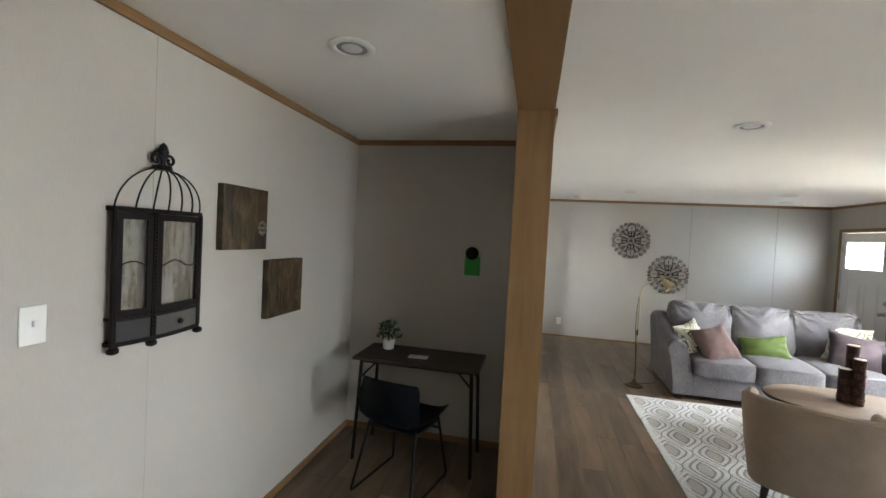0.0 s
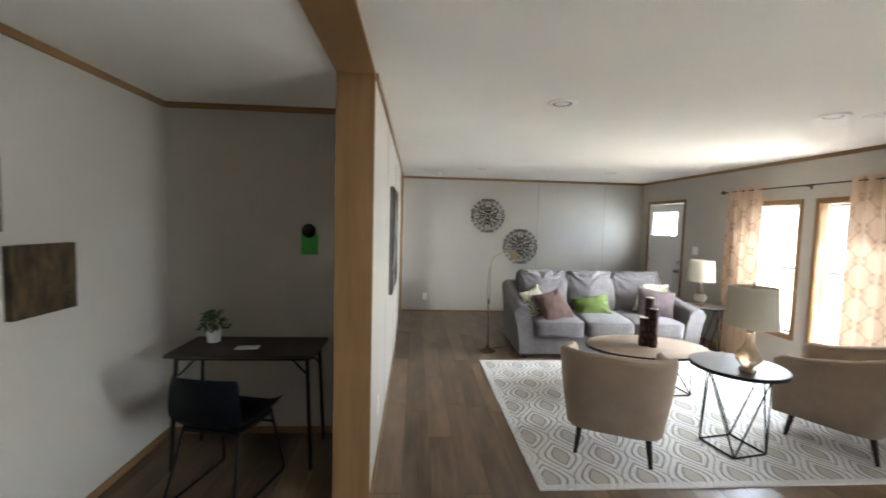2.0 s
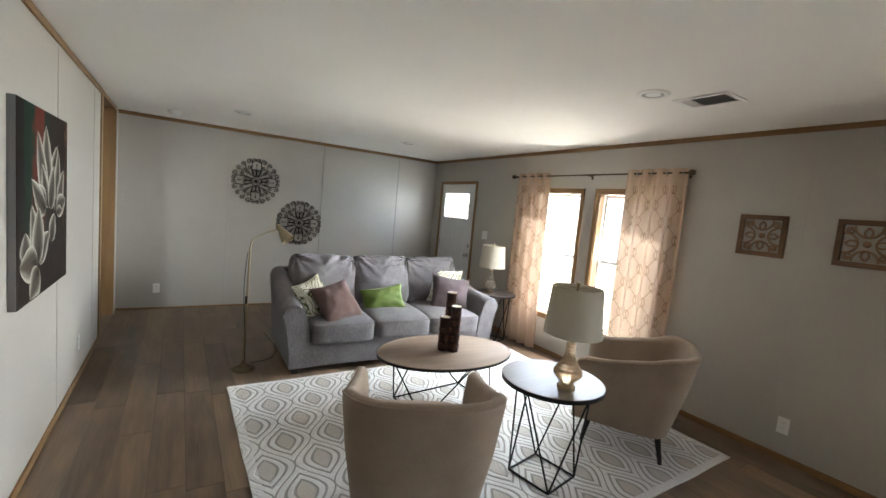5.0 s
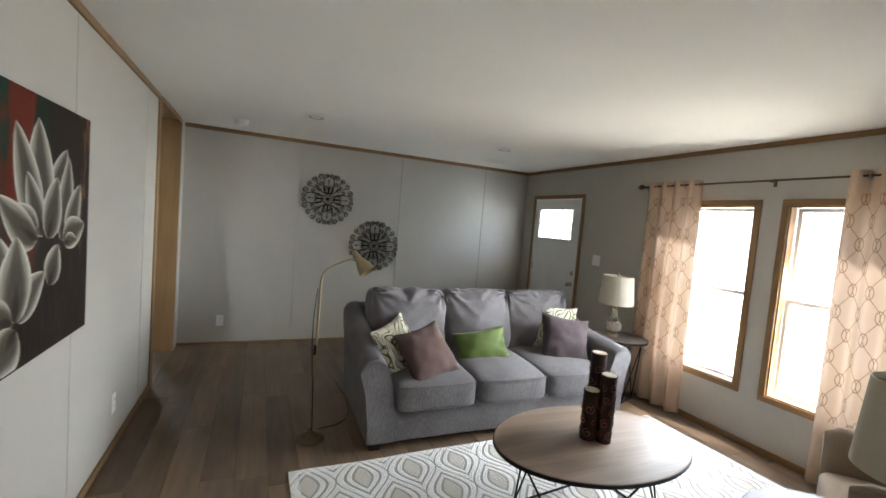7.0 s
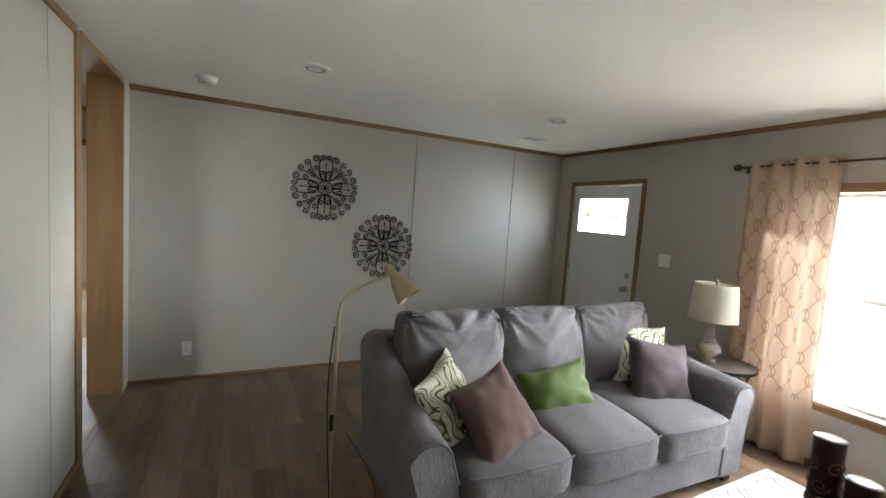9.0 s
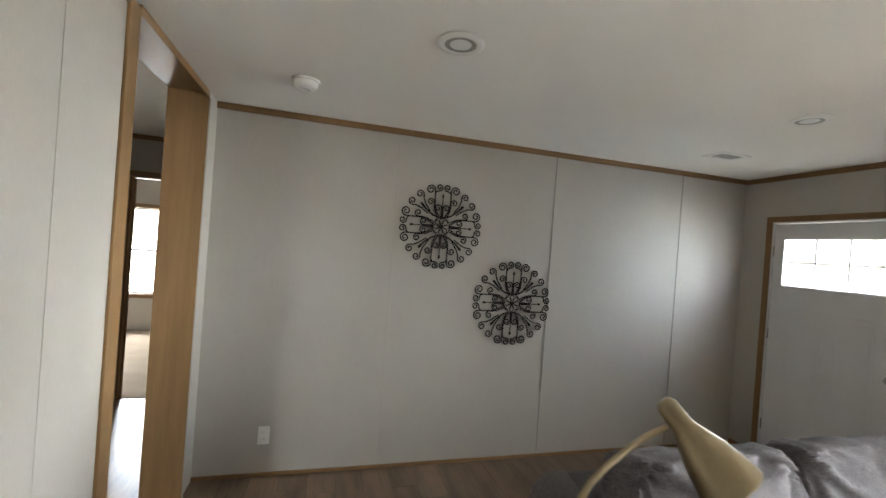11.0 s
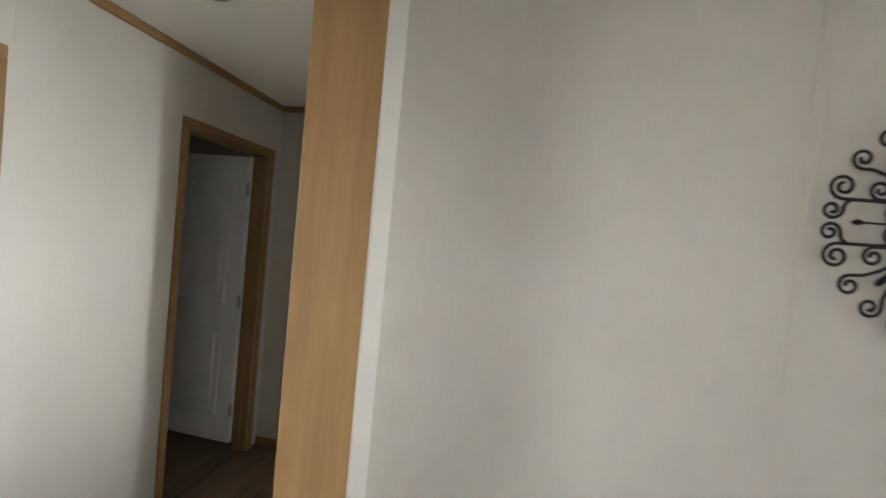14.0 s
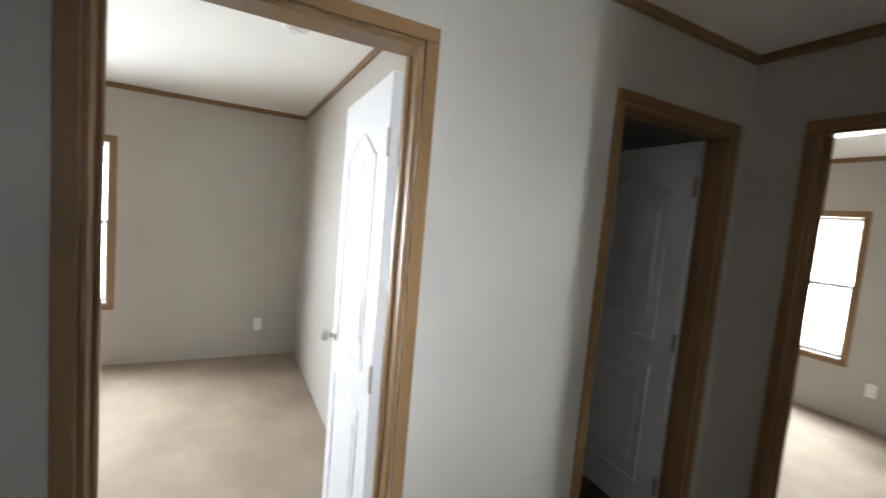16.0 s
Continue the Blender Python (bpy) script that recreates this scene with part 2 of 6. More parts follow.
structure("wall_nook_back", wall_mesh("y", YB, 0.1, XK, -0.2, [], TOP), WALL, "greige back wall of the desk nook", "wall")
structure("wall_south", wall_mesh("y", YS, -0.1, XK - 0.1, XE, [], TOP), WALL, "plain greige wall closing the dining end", "wall")
structure("wall_hall_end", wall_mesh("y", 6.3, -0.1, XH, -0.2, [], TOP), WALL, "plain greige wall closing the hall", "wall")
B1, BA = (7.036, 7.785, 0.0, 2.036), (8.604, 9.325, 0.0, 2.034)
structure("wall_hall_west", wall_mesh("x", XH, -0.1, 3.9, YH + 0.1, [B1, BA], TOP), WALL, "pale greige hall wall with two door openings", "wall")
B2 = (-0.998, -0.3, 0.0, 2.03)
structure("wall_hall_north", wall_mesh("y", YH, 0.1, -1.27, 1.5, [B2], TOP), WALL, "greige hall wall with bedroom door opening", "wall")
structure("wall_hall_east", wall_mesh("x", -0.2, 0.1, 8.11, YH, [], TOP), WALL, "greige wall along the hall", "wall")
structure("wall_post_north", boxed(-0.19, 0.009, 7.82, YN, 0, TOP), WALL, "short greige wall return behind the oak jamb", "wall")
structure("wall_bedroom_west", wall_mesh("x", -4.569, -0.15, 3.9, 8.2, [(5.68, 6.44, 0.54, 1.925)], TOP), WALL, "greige bedroom wall with a window", "wall")
structure("wall_bedroom_north", wall_mesh("y", 7.985, 0.1, -4.569, XH - 0.1, [], TOP), WALL, "pale greige bedroom wall", "wall")
structure("wall_bedroom_south", wall_mesh("y", 4.0, -0.1, -4.569, XH - 0.1, [], TOP), WALL, "plain greige bedroom wall", "wall")
structure("wall_bath_west", wall_mesh("x", -3.2, -0.1, 8.085, YH + 0.1, [], TOP), WALL, "plain wall of the dark room", "wall")
structure("wall_bath_north", wall_mesh("y", YH, 0.1, -3.2, XH, [], TOP), WALL, "plain wall of the dark room", "wall")
structure("wall_back_bedroom_north", wall_mesh("y", 12.4, 0.15, -3.4, 1.6, [(-2.51, -1.75, 0.53, 1.87)], TOP), WALL, "pale bedroom wall with a window", "wall")
structure("wall_back_bedroom_west", wall_mesh("x", -3.3, -0.1, YH + 0.1, 12.4, [], TOP), WALL, "plain bedroom wall", "wall")
structure("wall_back_bedroom_east", wall_mesh("x", 1.5, 0.1, YH, 12.4, [], TOP), WALL, "plain bedroom wall", "wall")
structure("ceiling", boxed(XK - 0.1, XE + 0.15, YS - 0.1, YN + 0.1, H, H + 0.1), CEILING, "white stippled ceiling", "ceiling")
structure("ceiling_back", boxed(-4.7, XK - 0.1, 3.8, 12.6, H, H + 0.1), CEILING, "white stippled bedroom ceiling", "ceiling")
structure("ceiling_rear", boxed(XK - 0.1, 1.6, YN + 0.1, 12.6, H, H + 0.1), CEILING, "white stippled ceiling of the hall and bedroom", "ceiling")
structure("floor", boxed(XK - 0.1, XE + 0.15, YS - 0.1, YN + 0.1, -0.1, -0.004), UNDER, "brown wood-look vinyl plank floor", "floor")
structure("floor_hall", boxed(-3.2, XK - 0.1, 8.09, 9.5, -0.1, -0.004), UNDER, "brown wood-look vinyl floor", "floor")
structure("floor_hall_north", boxed(XK - 0.1, 1.5, YN + 0.1, 9.5, -0.1, -0.004), UNDER, "brown wood-look vinyl floor", "floor")
structure("carpet_bedroom", boxed(-4.569, XK - 0.101, 3.9, 8.085, -0.1, 0.0), BEIGE, "beige cut-pile bedroom carpet", "carpet")
structure("carpet_doorway", boxed(XK - 0.1, XH - 0.05, 4.0, 7.985, -0.003, 0.0), BEIGE, "beige cut-pile bedroom carpet", "carpet")
structure("carpet_back_bedroom", boxed(-3.3, 1.5, 9.5, 12.4, -0.1, 0.0), BEIGE, "beige cut-pile bedroom carpet", "carpet")


# crown, base and door trim
def crown(name, x0, y0, x1, y1, inward):
    """A crown strip under the ceiling along a wall, standing 14 mm proud."""
    dx, dy = inward
    t, h = 0.016, 0.042
    if abs(x1 - x0) > abs(y1 - y0):
        bm = boxed(x0, x1, min(y0, y0 + dy * t), max(y0, y0 + dy * t), H - h, H, 0.004)
        return structure(name, bm, TRIM_X, "oak-print crown strip", "trim")
    bm = boxed(min(x0, x0 + dx * t), max(x0, x0 + dx * t), y0, y1, H - h, H, 0.004)
    return structure(name, bm, TRIM_Y, "oak-print crown strip", "trim")


crown("trim", 0.0, YN, XE, YN, (0, -1))
crown("trim", XE, YS, XE, YN - 0.016, (-1, 0))
crown("trim", 0.0, 2.885, 0.0, 6.79, (1, 0))
crown("trim", XK, YS, XK, YB - 0.016, (1, 0))
crown("trim", XK, YB, -0.2, YB, (0, -1))
crown("trim", XH, 6.3, XH, YH - 0.016, (1, 0))
crown("trim", XH, YH, -0.2, YH, (0, -1))
crown("trim", -4.569, 4.0, -4.569, 7.969, (1, 0))
crown("trim", -4.569, 7.985, XH - 0.1, 7.985, (0, -1))
crown("trim", -3.3, 12.4, 1.5, 12.4, (0, -1))


def base(x0, y0, x1, y1, inward, h=0.05):
    dx, dy = inward
    t = 0.012
    if abs(x1 - x0) > abs(y1 - y0):
        return structure("baseboard", boxed(x0, x1, min(y0, y0 + dy * t), max(y0, y0 + dy * t), 0.001, h, 0.003), TRIM_X, "oak-print base strip", "baseboard")
    return structure("baseboard", boxed(min(x0, x0 + dx * t), max(x0, x0 + dx * t), y0, y1, 0.001, h, 0.003), TRIM_Y, "oak-print base strip", "baseboard")


base(0.0, YN, XE, YN, (0, -1), 0.024)
base(XE, YS, XE, 6.755, (-1, 0))
base(XE, 7.81, XE, YN - 0.012, (-1, 0))
base(0.0, 2.885, 0.0, 6.79, (1, 0))
base(XK, YS, XK, YB - 0.012, (1, 0))
base(XK, YB, -0.2, YB, (0, -1))
base(XH, 7.84, XH, 8.55, (1, 0))
base(XH, 6.3, XH, 7.03, (1, 0))
base(XH, YH, -1.06, YH, (0, -1))

# oak casing of the wide openings on the marriage line
structure("jamb_south", boxed(-0.208, 0.0, 2.867, 2.885, 0, H - 0.012, 0.003), TRIM, "oak-print jamb board at the end of the partition", "jamb")
structure("jamb_north", boxed(-0.205, 0.012, 7.81, 7.82, 0, H - 0.012, 0.003), TRIM, "oak-print jamb board beside the hall opening", "jamb")
structure("jamb_hall", boxed(-0.205, 0.0, 6.86, 6.872, 0, H - 0.012, 0.003), TRIM, "oak-print jamb board at the hall opening", "jamb")
structure("header_dining", boxed(-0.208, 0.0, YS, 2.885, H - 0.014, H, 0.003), TRIM_Y, "oak-print header board on the ceiling", "header")
structure("header_hall", boxed(-0.205, 0.0, 6.86, YN - 0.016, H - 0.014, H, 0.003), TRIM_Y, "oak-print header board on the ceiling", "header")
structure("trim_casing", boxed(0.0005, 0.012, 6.79, 6.875, 0, H - 0.0145, 0.003), TRIM, "narrow oak-print casing", "trim")
structure("trim_header_edge", boxed(0.0005, 0.012, 6.876, 7.808, H - 0.04, H, 0.003), TRIM_Y, "narrow oak-print header edge", "trim")
structure("trim_corner", boxed(0.0125, 0.02, 7.812, 7.826, 0, H - 0.042, 0.003), WALL, "pale corner bead beside the oak jamb", "trim")


def batten(axis, at, a, inward, wide=0.012, z0=0.05, proud=0.003, material=None):
    lo, hi = sorted((at + inward * 0.0004, at + inward * proud))
    if axis == "x":
        bm = boxed(lo, hi, a - wide / 2, a + wide / 2, z0, H - 0.043, 0.001, 1)
    else:
        bm = boxed(a - wide / 2, a + wide / 2, lo, hi, z0, H - 0.043, 0.001, 1)
    return structure("trim", bm, material or WALL, "wall panel batten", "trim")


for a, w in ((1.183, 0.02), (2.428, 0.007), (3.66, 0.007)):
    batten("y", YN, a, -1, w, proud=0.005, material=WALL if w > 0.01 else SEAM)
for a in (2.87, 1.65, 5.75):
    batten("x", XE, a, -1)
for a in (3.95, 5.2, 6.46):
    batten("x", 0.0, a, 1)
for a in (1.78, 0.56, -0.66):
    batten("x", XK, a, 1)
for a in (7.82, 8.5):
    batten("x", XH, a + 0.03, 1, 0.008, 2.1)


def door_casing(name, axis, at, hole, inward, wide=0.042):
    """Flat casing round a door hole on the room side, with lined jambs."""
    a0, a1, z0, z1 = hole
    p, q = (at, at + inward * 0.014)
    root = tagged(new(name), "oak-print door casing and jambs", "door frame", "", "structure")

    def piece(nm, u0, u1, zl, zh, d0, d1, mat):
        lo, hi = sorted((d0, d1))
        bm = boxed(lo, hi, u0, u1, zl, zh, 0.004) if axis == "x" else boxed(u0, u1, lo, hi, zl, zh, 0.004)
        part(nm, bm, mat, root)

    flat = TRIM_Y if axis == "x" else TRIM_X
    for d0, d1 in ((p, q), (at - inward * 0.1, at - inward * 0.114)):
        piece("casing", a0 - wide, a0 + 0.0, z0, z1, d0, d1, TRIM)
        piece("casing", a1 - 0.0, a1 + wide, z0, z1, d0, d1, TRIM)
        piece("casing", a0 - wide, a1 + wide, z1, z1 + wide, d0, d1, flat)
    back = at - inward * 0.1
    piece("jamb", a0, a0 + 0.016, z0, z1 - 0.016, at, back, TRIM)
    piece("jamb", a1 - 0.016, a1, z0, z1 - 0.016, at, back, TRIM)
    piece("jamb", a0, a1, z1 - 0.016, z1, at, back, flat)
    stop = at - inward * 0.045
    piece("stop", a0 + 0.016, a0 + 0.028, z0, z1 - 0.028, stop, stop - inward * 0.02, TRIM)
    piece("stop", a1 - 0.028, a1 - 0.016, z0, z1 - 0.028, stop, stop - inward * 0.02, TRIM)
    return root


door_casing("door_frame_1", "x", XH, B1, 1)
door_casing("door_frame_2", "x", XH, BA, 1)
door_casing("door_frame_3", "y", YH, B2, -1)


def window(name, axis, at, hole, inward, thick=0.15):
    """A single-hung vinyl window with oak-print casing."""
    a0, a1, z0, z1 = hole
    root = tagged(new(name), "white vinyl single-hung window with oak-print casing", "window", "", "structure")

    def piece(nm, u0, u1, zl, zh, d0, d1, mat, bev=0.003, parent=None):
        lo, hi = sorted((at - inward * d0, at - inward * d1))
        bm = boxed(lo, hi, u0, u1, zl, zh, bev) if axis == "x" else boxed(u0, u1, lo, hi, zl, zh, bev)
        return part(nm, bm, mat, parent or root)

    flat = TRIM_Y if axis == "x" else TRIM_X
    w = 0.046
    piece("casing", a0 - w, a0, z0, z1, 0, -0.013, TRIM)
    piece("casing", a1, a1 + w, z0, z1, 0, -0.013, TRIM)
    piece("casing", a0 - w, a1 + w, z1, z1 + w, 0, -0.013, flat)
    piece("casing", a0 - w, a1 + w, z0 - w, z0, 0, -0.013, flat)
    piece("liner", a0, a0 + 0.012, z0 + 0.012, z1 - 0.012, 0, 0.07, TRIM)
    piece("liner", a1 - 0.012, a1, z0 + 0.012, z1 - 0.012, 0, 0.07, TRIM)
    piece("liner", a0, a1, z1 - 0.012, z1, 0, 0.07, flat)
    piece("sill", a0, a1, z0, z0 + 0.012, -0.004, 0.07, flat)
    mid = (z0 + z1) / 2 + 0.01
    f = 0.03
    for n, zl, zh, d in (("upper_sash", mid - 0.02, z1 - 0.012, 0.095), ("lower_sash", z0 + 0.012, mid + 0.02, 0.072)):
        sash = piece(n, a0 + 0.012, a0 + 0.012 + f, zl + f, zh - f, d, d + 0.022, VINYL)
        piece("stile", a1 - 0.012 - f, a1 - 0.012, zl + f, zh - f, d, d + 0.022, VINYL, parent=sash)
        piece("rail", a0 + 0.012, a1 - 0.012, zh - f, zh, d, d + 0.022, VINYL, parent=sash)
        piece("rail", a0 + 0.012, a1 - 0.012, zl, zl + f, d, d + 0.022, VINYL, parent=sash)
        pane = piece("pane", a0 + 0.03, a1 - 0.03, zl + f * 0.7, zh - f * 0.7, d + 0.009, d + 0.013, PANE, 0, parent=sash)
        pane.visible_shadow = False
    return root


window("window_1", "x", XE, W1, -1)
window("window_2", "x", XE, W2, -1)
window("window_3", "x", XE, W3, -1)
window("window_4", "x", XE, W4, -1)
window("window_5", "x", -4.569, (5.68, 6.44, 0.54, 1.925), 1)
window("window_6", "y", 12.4, (-2.51, -1.75, 0.53, 1.87), -1)


# ---- outdoors ----
GRASS = plain("dry_mown_grass", (0.25, 0.235, 0.17), 0.9, vary=0.4, scale=20, bump=0.4)
structure("ground", boxed(-400, 400, -400, 400, -0.95, -0.75), GRASS, "pale mown grass around the house", "ground")


# ---- soft goods ----
def cushion(w, d, h, n=7.0, puff=0.02, cuts=9, wrinkle=0.004, seed=0.0):
    """A rounded, crowned block centred on the origin."""
    bm = bmesh.new()
    bmesh.ops.create_cube(bm, size=2.0)
    bmesh.ops.subdivide_edges(bm, edges=bm.edges, cuts=cuts, use_grid_fill=True)
    for v in bm.verts:
        x, y, z = v.co
        k = (abs(x) ** n + abs(y) ** n + abs(z) ** n) ** (-1 / n)
        x, y, z = x * k, y * k, z * k
        crown_ = puff * (1 - x * x) * (1 - y * y)
        wob = wrinkle * noise.noise(Vector((x * 2.5 + seed, y * 2.5, z * 2.5)))
        v.co = (x * w / 2 * (1 + wob), y * d / 2 * (1 + wob), z * (h / 2 + crown_) + wob)
    return bm


def pillow(w, h, t, pinch=0.07, seed=0.0, cuts=14, folds=0.012):
    """A stuffed pillow that stands in the xz plane; pinched edges and pulled corners."""
    bm = bmesh.new()
    sides = []
    for s in (-1, 1):
        grid = []
        for i in range(cuts + 1):
            row = []
            for j in range(cuts + 1):
                u, v = 2 * i / cuts - 1, 2 * j / cuts - 1
                full = ((1 - abs(u) ** 2.6) ** 0.55) * ((1 - abs(v) ** 2.6) ** 0.55) if abs(u) < 1 and abs(v) < 1 else 0
                x = w / 2 * u * (1 - pinch * (1 - v * v))
                z = h / 2 * v * (1 - pinch * (1 - u * u))
                edge = max(abs(u), abs(v)) ** 3
                fold = folds * noise.noise(Vector((u * 3 + seed, v * 3, s * 1.3))) * (0.35 + edge)
                y = s * t / 2 * full + (fold if full > 0 else 0)
                row.append(bm.verts.new((x, y, z)))
            grid.append(row)
        for i in range(cuts):
            for j in range(cuts):
                bm.faces.new((grid[i][j], grid[i + 1][j], grid[i + 1][j + 1], grid[i][j + 1]))
        sides.append(grid)
    bmesh.ops.remove_doubles(bm, verts=bm.verts, dist=0.0004)
    return bm


def fabric(name, c, c2=None, weave=420.0, rough=0.92, stripe=False, relief=0.5):
    n = Nodes(name, rough, spec=0.15)
    v = n.coords()
    fine = n.noise(n.stretched(v, (1, 1, 0.16)) if stripe else v, weave, 3, 0.7)
    big = n.noise(v, 5, 3)
    c2 = c2 or shade(c, 0.72)
    n.colour(n.ramp(n.math("ADD", n.math("MULTIPLY", fine, 0.7), n.math("MULTIPLY", big, 0.3)), [(0.36, c2), (0.64, shade(c, 1.15))]))
    n.set(n.bsdf, "Sheen Weight", 0.12)
    n.bump(fine, relief, 0.004)
    return n.mat


SOFA = fabric("grey_chenille", (0.165, 0.152, 0.155), (0.082, 0.075, 0.077), 210, stripe=True, relief=0.9)
TAUPE = fabric("taupe_linen", (0.31, 0.238, 0.175), (0.225, 0.168, 0.124), 300)
MAUVE = fabric("mauve_brown_cloth", (0.13, 0.082, 0.072), (0.092, 0.058, 0.051), 380)
PLUM = fabric("grey_plum_cloth", (0.072, 0.052, 0.055), (0.05, 0.036, 0.038), 380)
GREEN = fabric("moss_green_satin", (0.088, 0.125, 0.026), (0.062, 0.092, 0.015), 350, 0.5)
FOOT = plain("dark_wood_foot", (0.02, 0.015, 0.012), 0.4)


def scroll_print(name):
    """Cream cloth printed with olive scrolls."""
    n = Nodes(name, 0.9, spec=0.15)
    v = n.coords()
    warp = n.node("TexNoise", "Color", {"Vector": v, "Scale": 6.0, "Detail": 1.0})
    p = n.node("VectorMath", 0, {0: v, 1: n.node("VectorMath", 0, {0: warp, 1: (0.22, 0.22, 0.22)}, op="MULTIPLY")}, op="ADD")
    wave = n.node("TexWave", "Fac", {"Vector": p, "Scale": 3.0, "Distortion": 17.0, "Detail": 1.0, "Detail Scale": 1.6})
    line = n.ramp(wave, [(0.0, (0.62, 0.60, 0.50)), (0.30, (0.62, 0.60, 0.50)), (0.34, (0.07, 0.066, 0.022)), (0.66, (0.17, 0.165, 0.05)), (0.71, (0.58, 0.56, 0.45))])
    n.colour(line)
    n.bump(n.noise(v, 380, 2), 0.3, 0.003)
    return n.mat


PRINT = scroll_print("cream_olive_scroll_print")


def make_sofa():
    root = thing("sofa", pose(2.59, 5.41, 0, 0, 0, -1.6), "grey chenille three-seat sofa with sloping flared arms", "sofa")
    part("base_frame", boxed(-0.99, 0.99, -0.048, 0.9, 0.058, 0.30, 0.02, 3), SOFA, root, smooth=True)
    part("back", boxed(-1.03, 1.03, 0.77, 0.95, 0.058, 0.83, 0.05, 4), SOFA, root, smooth=True)

    def section(y, h, flare, side):
        pts = [(0.90, 0.058), (1.095, 0.058), (1.10, 0.22), (1.105 + flare * 0.5, 0.42)]
        top, r = h, 0.085
        cx = 1.035 + flare * 0.8
        for k in range(9):
            a = math.pi * k / 8
            pts.append((cx + r * 1.12 * math.cos(a), top - r + r * math.sin(a)))
        pts += [(0.935, 0.42), (0.91, 0.25)]
        return [(side * x, y, z) for x, z in pts]

    for side in (-1, 1):
        rows = [(-0.05, 0.617, 0.04), (-0.038, 0.64, 0.045), (0.06, 0.65, 0.045), (0.25, 0.665, 0.04), (0.42, 0.69, 0.035), (0.58, 0.74, 0.03), (0.72, 0.795, 0.02), (0.85, 0.825, 0.015), (0.94, 0.828, 0.01), (0.955, 0.81, 0.01)]
        arm = part("arm", loft([section(y, h, f, side) for y, h, f in rows]), SOFA, root, smooth=True, angle=55)
        outline = section(-0.054, 0.627, 0.042, side)
        part("piping", tube([Vector(p) for p in outline[2:-1]], 0.005, 6), SOFA, arm)
        panel = [Vector(p) for p in section(-0.056, 0.623, 0.042, side)]
        mid = sum(panel, Vector()) / len(panel)
        part("front_panel", loft([[mid + (p - mid) * 0.96 for p in panel], [mid + (p - mid) * 0.985 + Vector((0, 0.016, 0)) for p in panel]]), SOFA, arm, smooth=True)
    for i in range(3):
        x = (i - 1) * 0.612
        seat = part("seat_cushion", cushion(0.615, 0.845, 0.195, 9, 0.022, seed=i * 3.1, wrinkle=0.008), SOFA, root, smooth=True, angle=80, m=pose(x, 0.32, 0.382, 2.5))
        for z in (0.087, -0.08):
            ring = []
            for k in range(9):
                ring.append((-0.29 + 0.0725 * k, -0.4185 + 0.004 * (abs(k - 4) / 4) ** 4 * 6, z))
            part("piping", tube(ring, 0.0045, 6), SOFA, seat)
    for i, (x, z, turn) in enumerate(((-0.655, 0.70, 3), (-0.0, 0.702, -1), (0.635, 0.70, -4))):
        b = cushion(0.69 if i != 1 else 0.66, 0.59, 0.19, 6.5, 0.06, 31, 0.008, i * 5.3)
        for v in b.verts:
            u, w = v.co.x / 0.34, v.co.y / 0.285
            crease = abs(u) - w
            fold = noise.noise(Vector((crease * 6.5 + i * 7, (abs(u) + w) * 1.3, i + math.copysign(1.5, u))))
            slack = max(0.0, w + 0.35) * 0.75
            v.co.z += 0.026 * fold * slack + 0.016 * noise.noise(Vector((u * 1.7 + i * 4, w * 1.9, 2)))
            far = math.hypot(abs(u) - 0.88, w - 0.86)
            ray = math.atan2(0.86 - w, 0.88 - abs(u))
            if v.co.z > 0:
                pull = math.sin(ray * 11 + i * 1.7 + u) * math.exp(-far / 0.38) * min(1.0, far / 0.12)
                v.co.z += 0.02 * pull - 0.012 * math.exp(-(far / 0.3) ** 2)
            if w > 0.6:
                v.co.y += 0.014 * noise.noise(Vector((u * 3.3 + i * 2.7, i, 0))) + 0.02 * math.exp(-((abs(u) - 0.86) / 0.11) ** 2) - 0.012
        part("back_cushion", b, SOFA, root, smooth=True, angle=80, m=pose(x, 0.665, z + 0.012, 77, turn * 0.4, turn * 0.5))
    for x in (-1.03, 1.03):
        for y in (0.01, 0.88):
            part("foot", boxed(x - 0.035, x + 0.035, y - 0.035, y + 0.035, 0.0, 0.06, 0.006), FOOT, root, "square black block foot")
    return root


make_sofa()
SO = pose(2.59, 5.41, 0, 0, 0, -1.6)


def throw(m, w, h, t, material, label, seed, cuts=22):
    ob = tagged(link("throw_pillow", pillow(w, h, t, 0.12, seed, cuts, 0.02), material, True, 80), label, "pillow", "throw pillows on the sofa")
    ob.matrix_basis = SO @ m
    return ob


throw(pose(-0.82, 0.33, 0.59, -26, -8, 46), 0.46, 0.44, 0.2, PRINT, "cream throw pillow with olive scroll print on grey sofa", 2.2)
throw(pose(-0.65, 0.13, 0.61, -36, -11, 20), 0.42, 0.42, 0.2, MAUVE, "mauve-brown square throw pillow leaning on the sofa", 4.1)
throw(pose(-0.07, 0.37, 0.565, -24, -9, -4), 0.49, 0.29, 0.15, GREEN, "moss green lumbar pillow on the grey sofa", 6.3)
throw(pose(0.775, 0.50, 0.67, -20, 4, -16), 0.44, 0.43, 0.15, PRINT, "cream throw pillow with olive print behind a plum pillow", 8.8)
throw(pose(0.735, 0.30, 0.605, -26, 9, -12), 0.49, 0.46, 0.18, PLUM, "greyish plum square throw pillow on the sofa", 9.7)


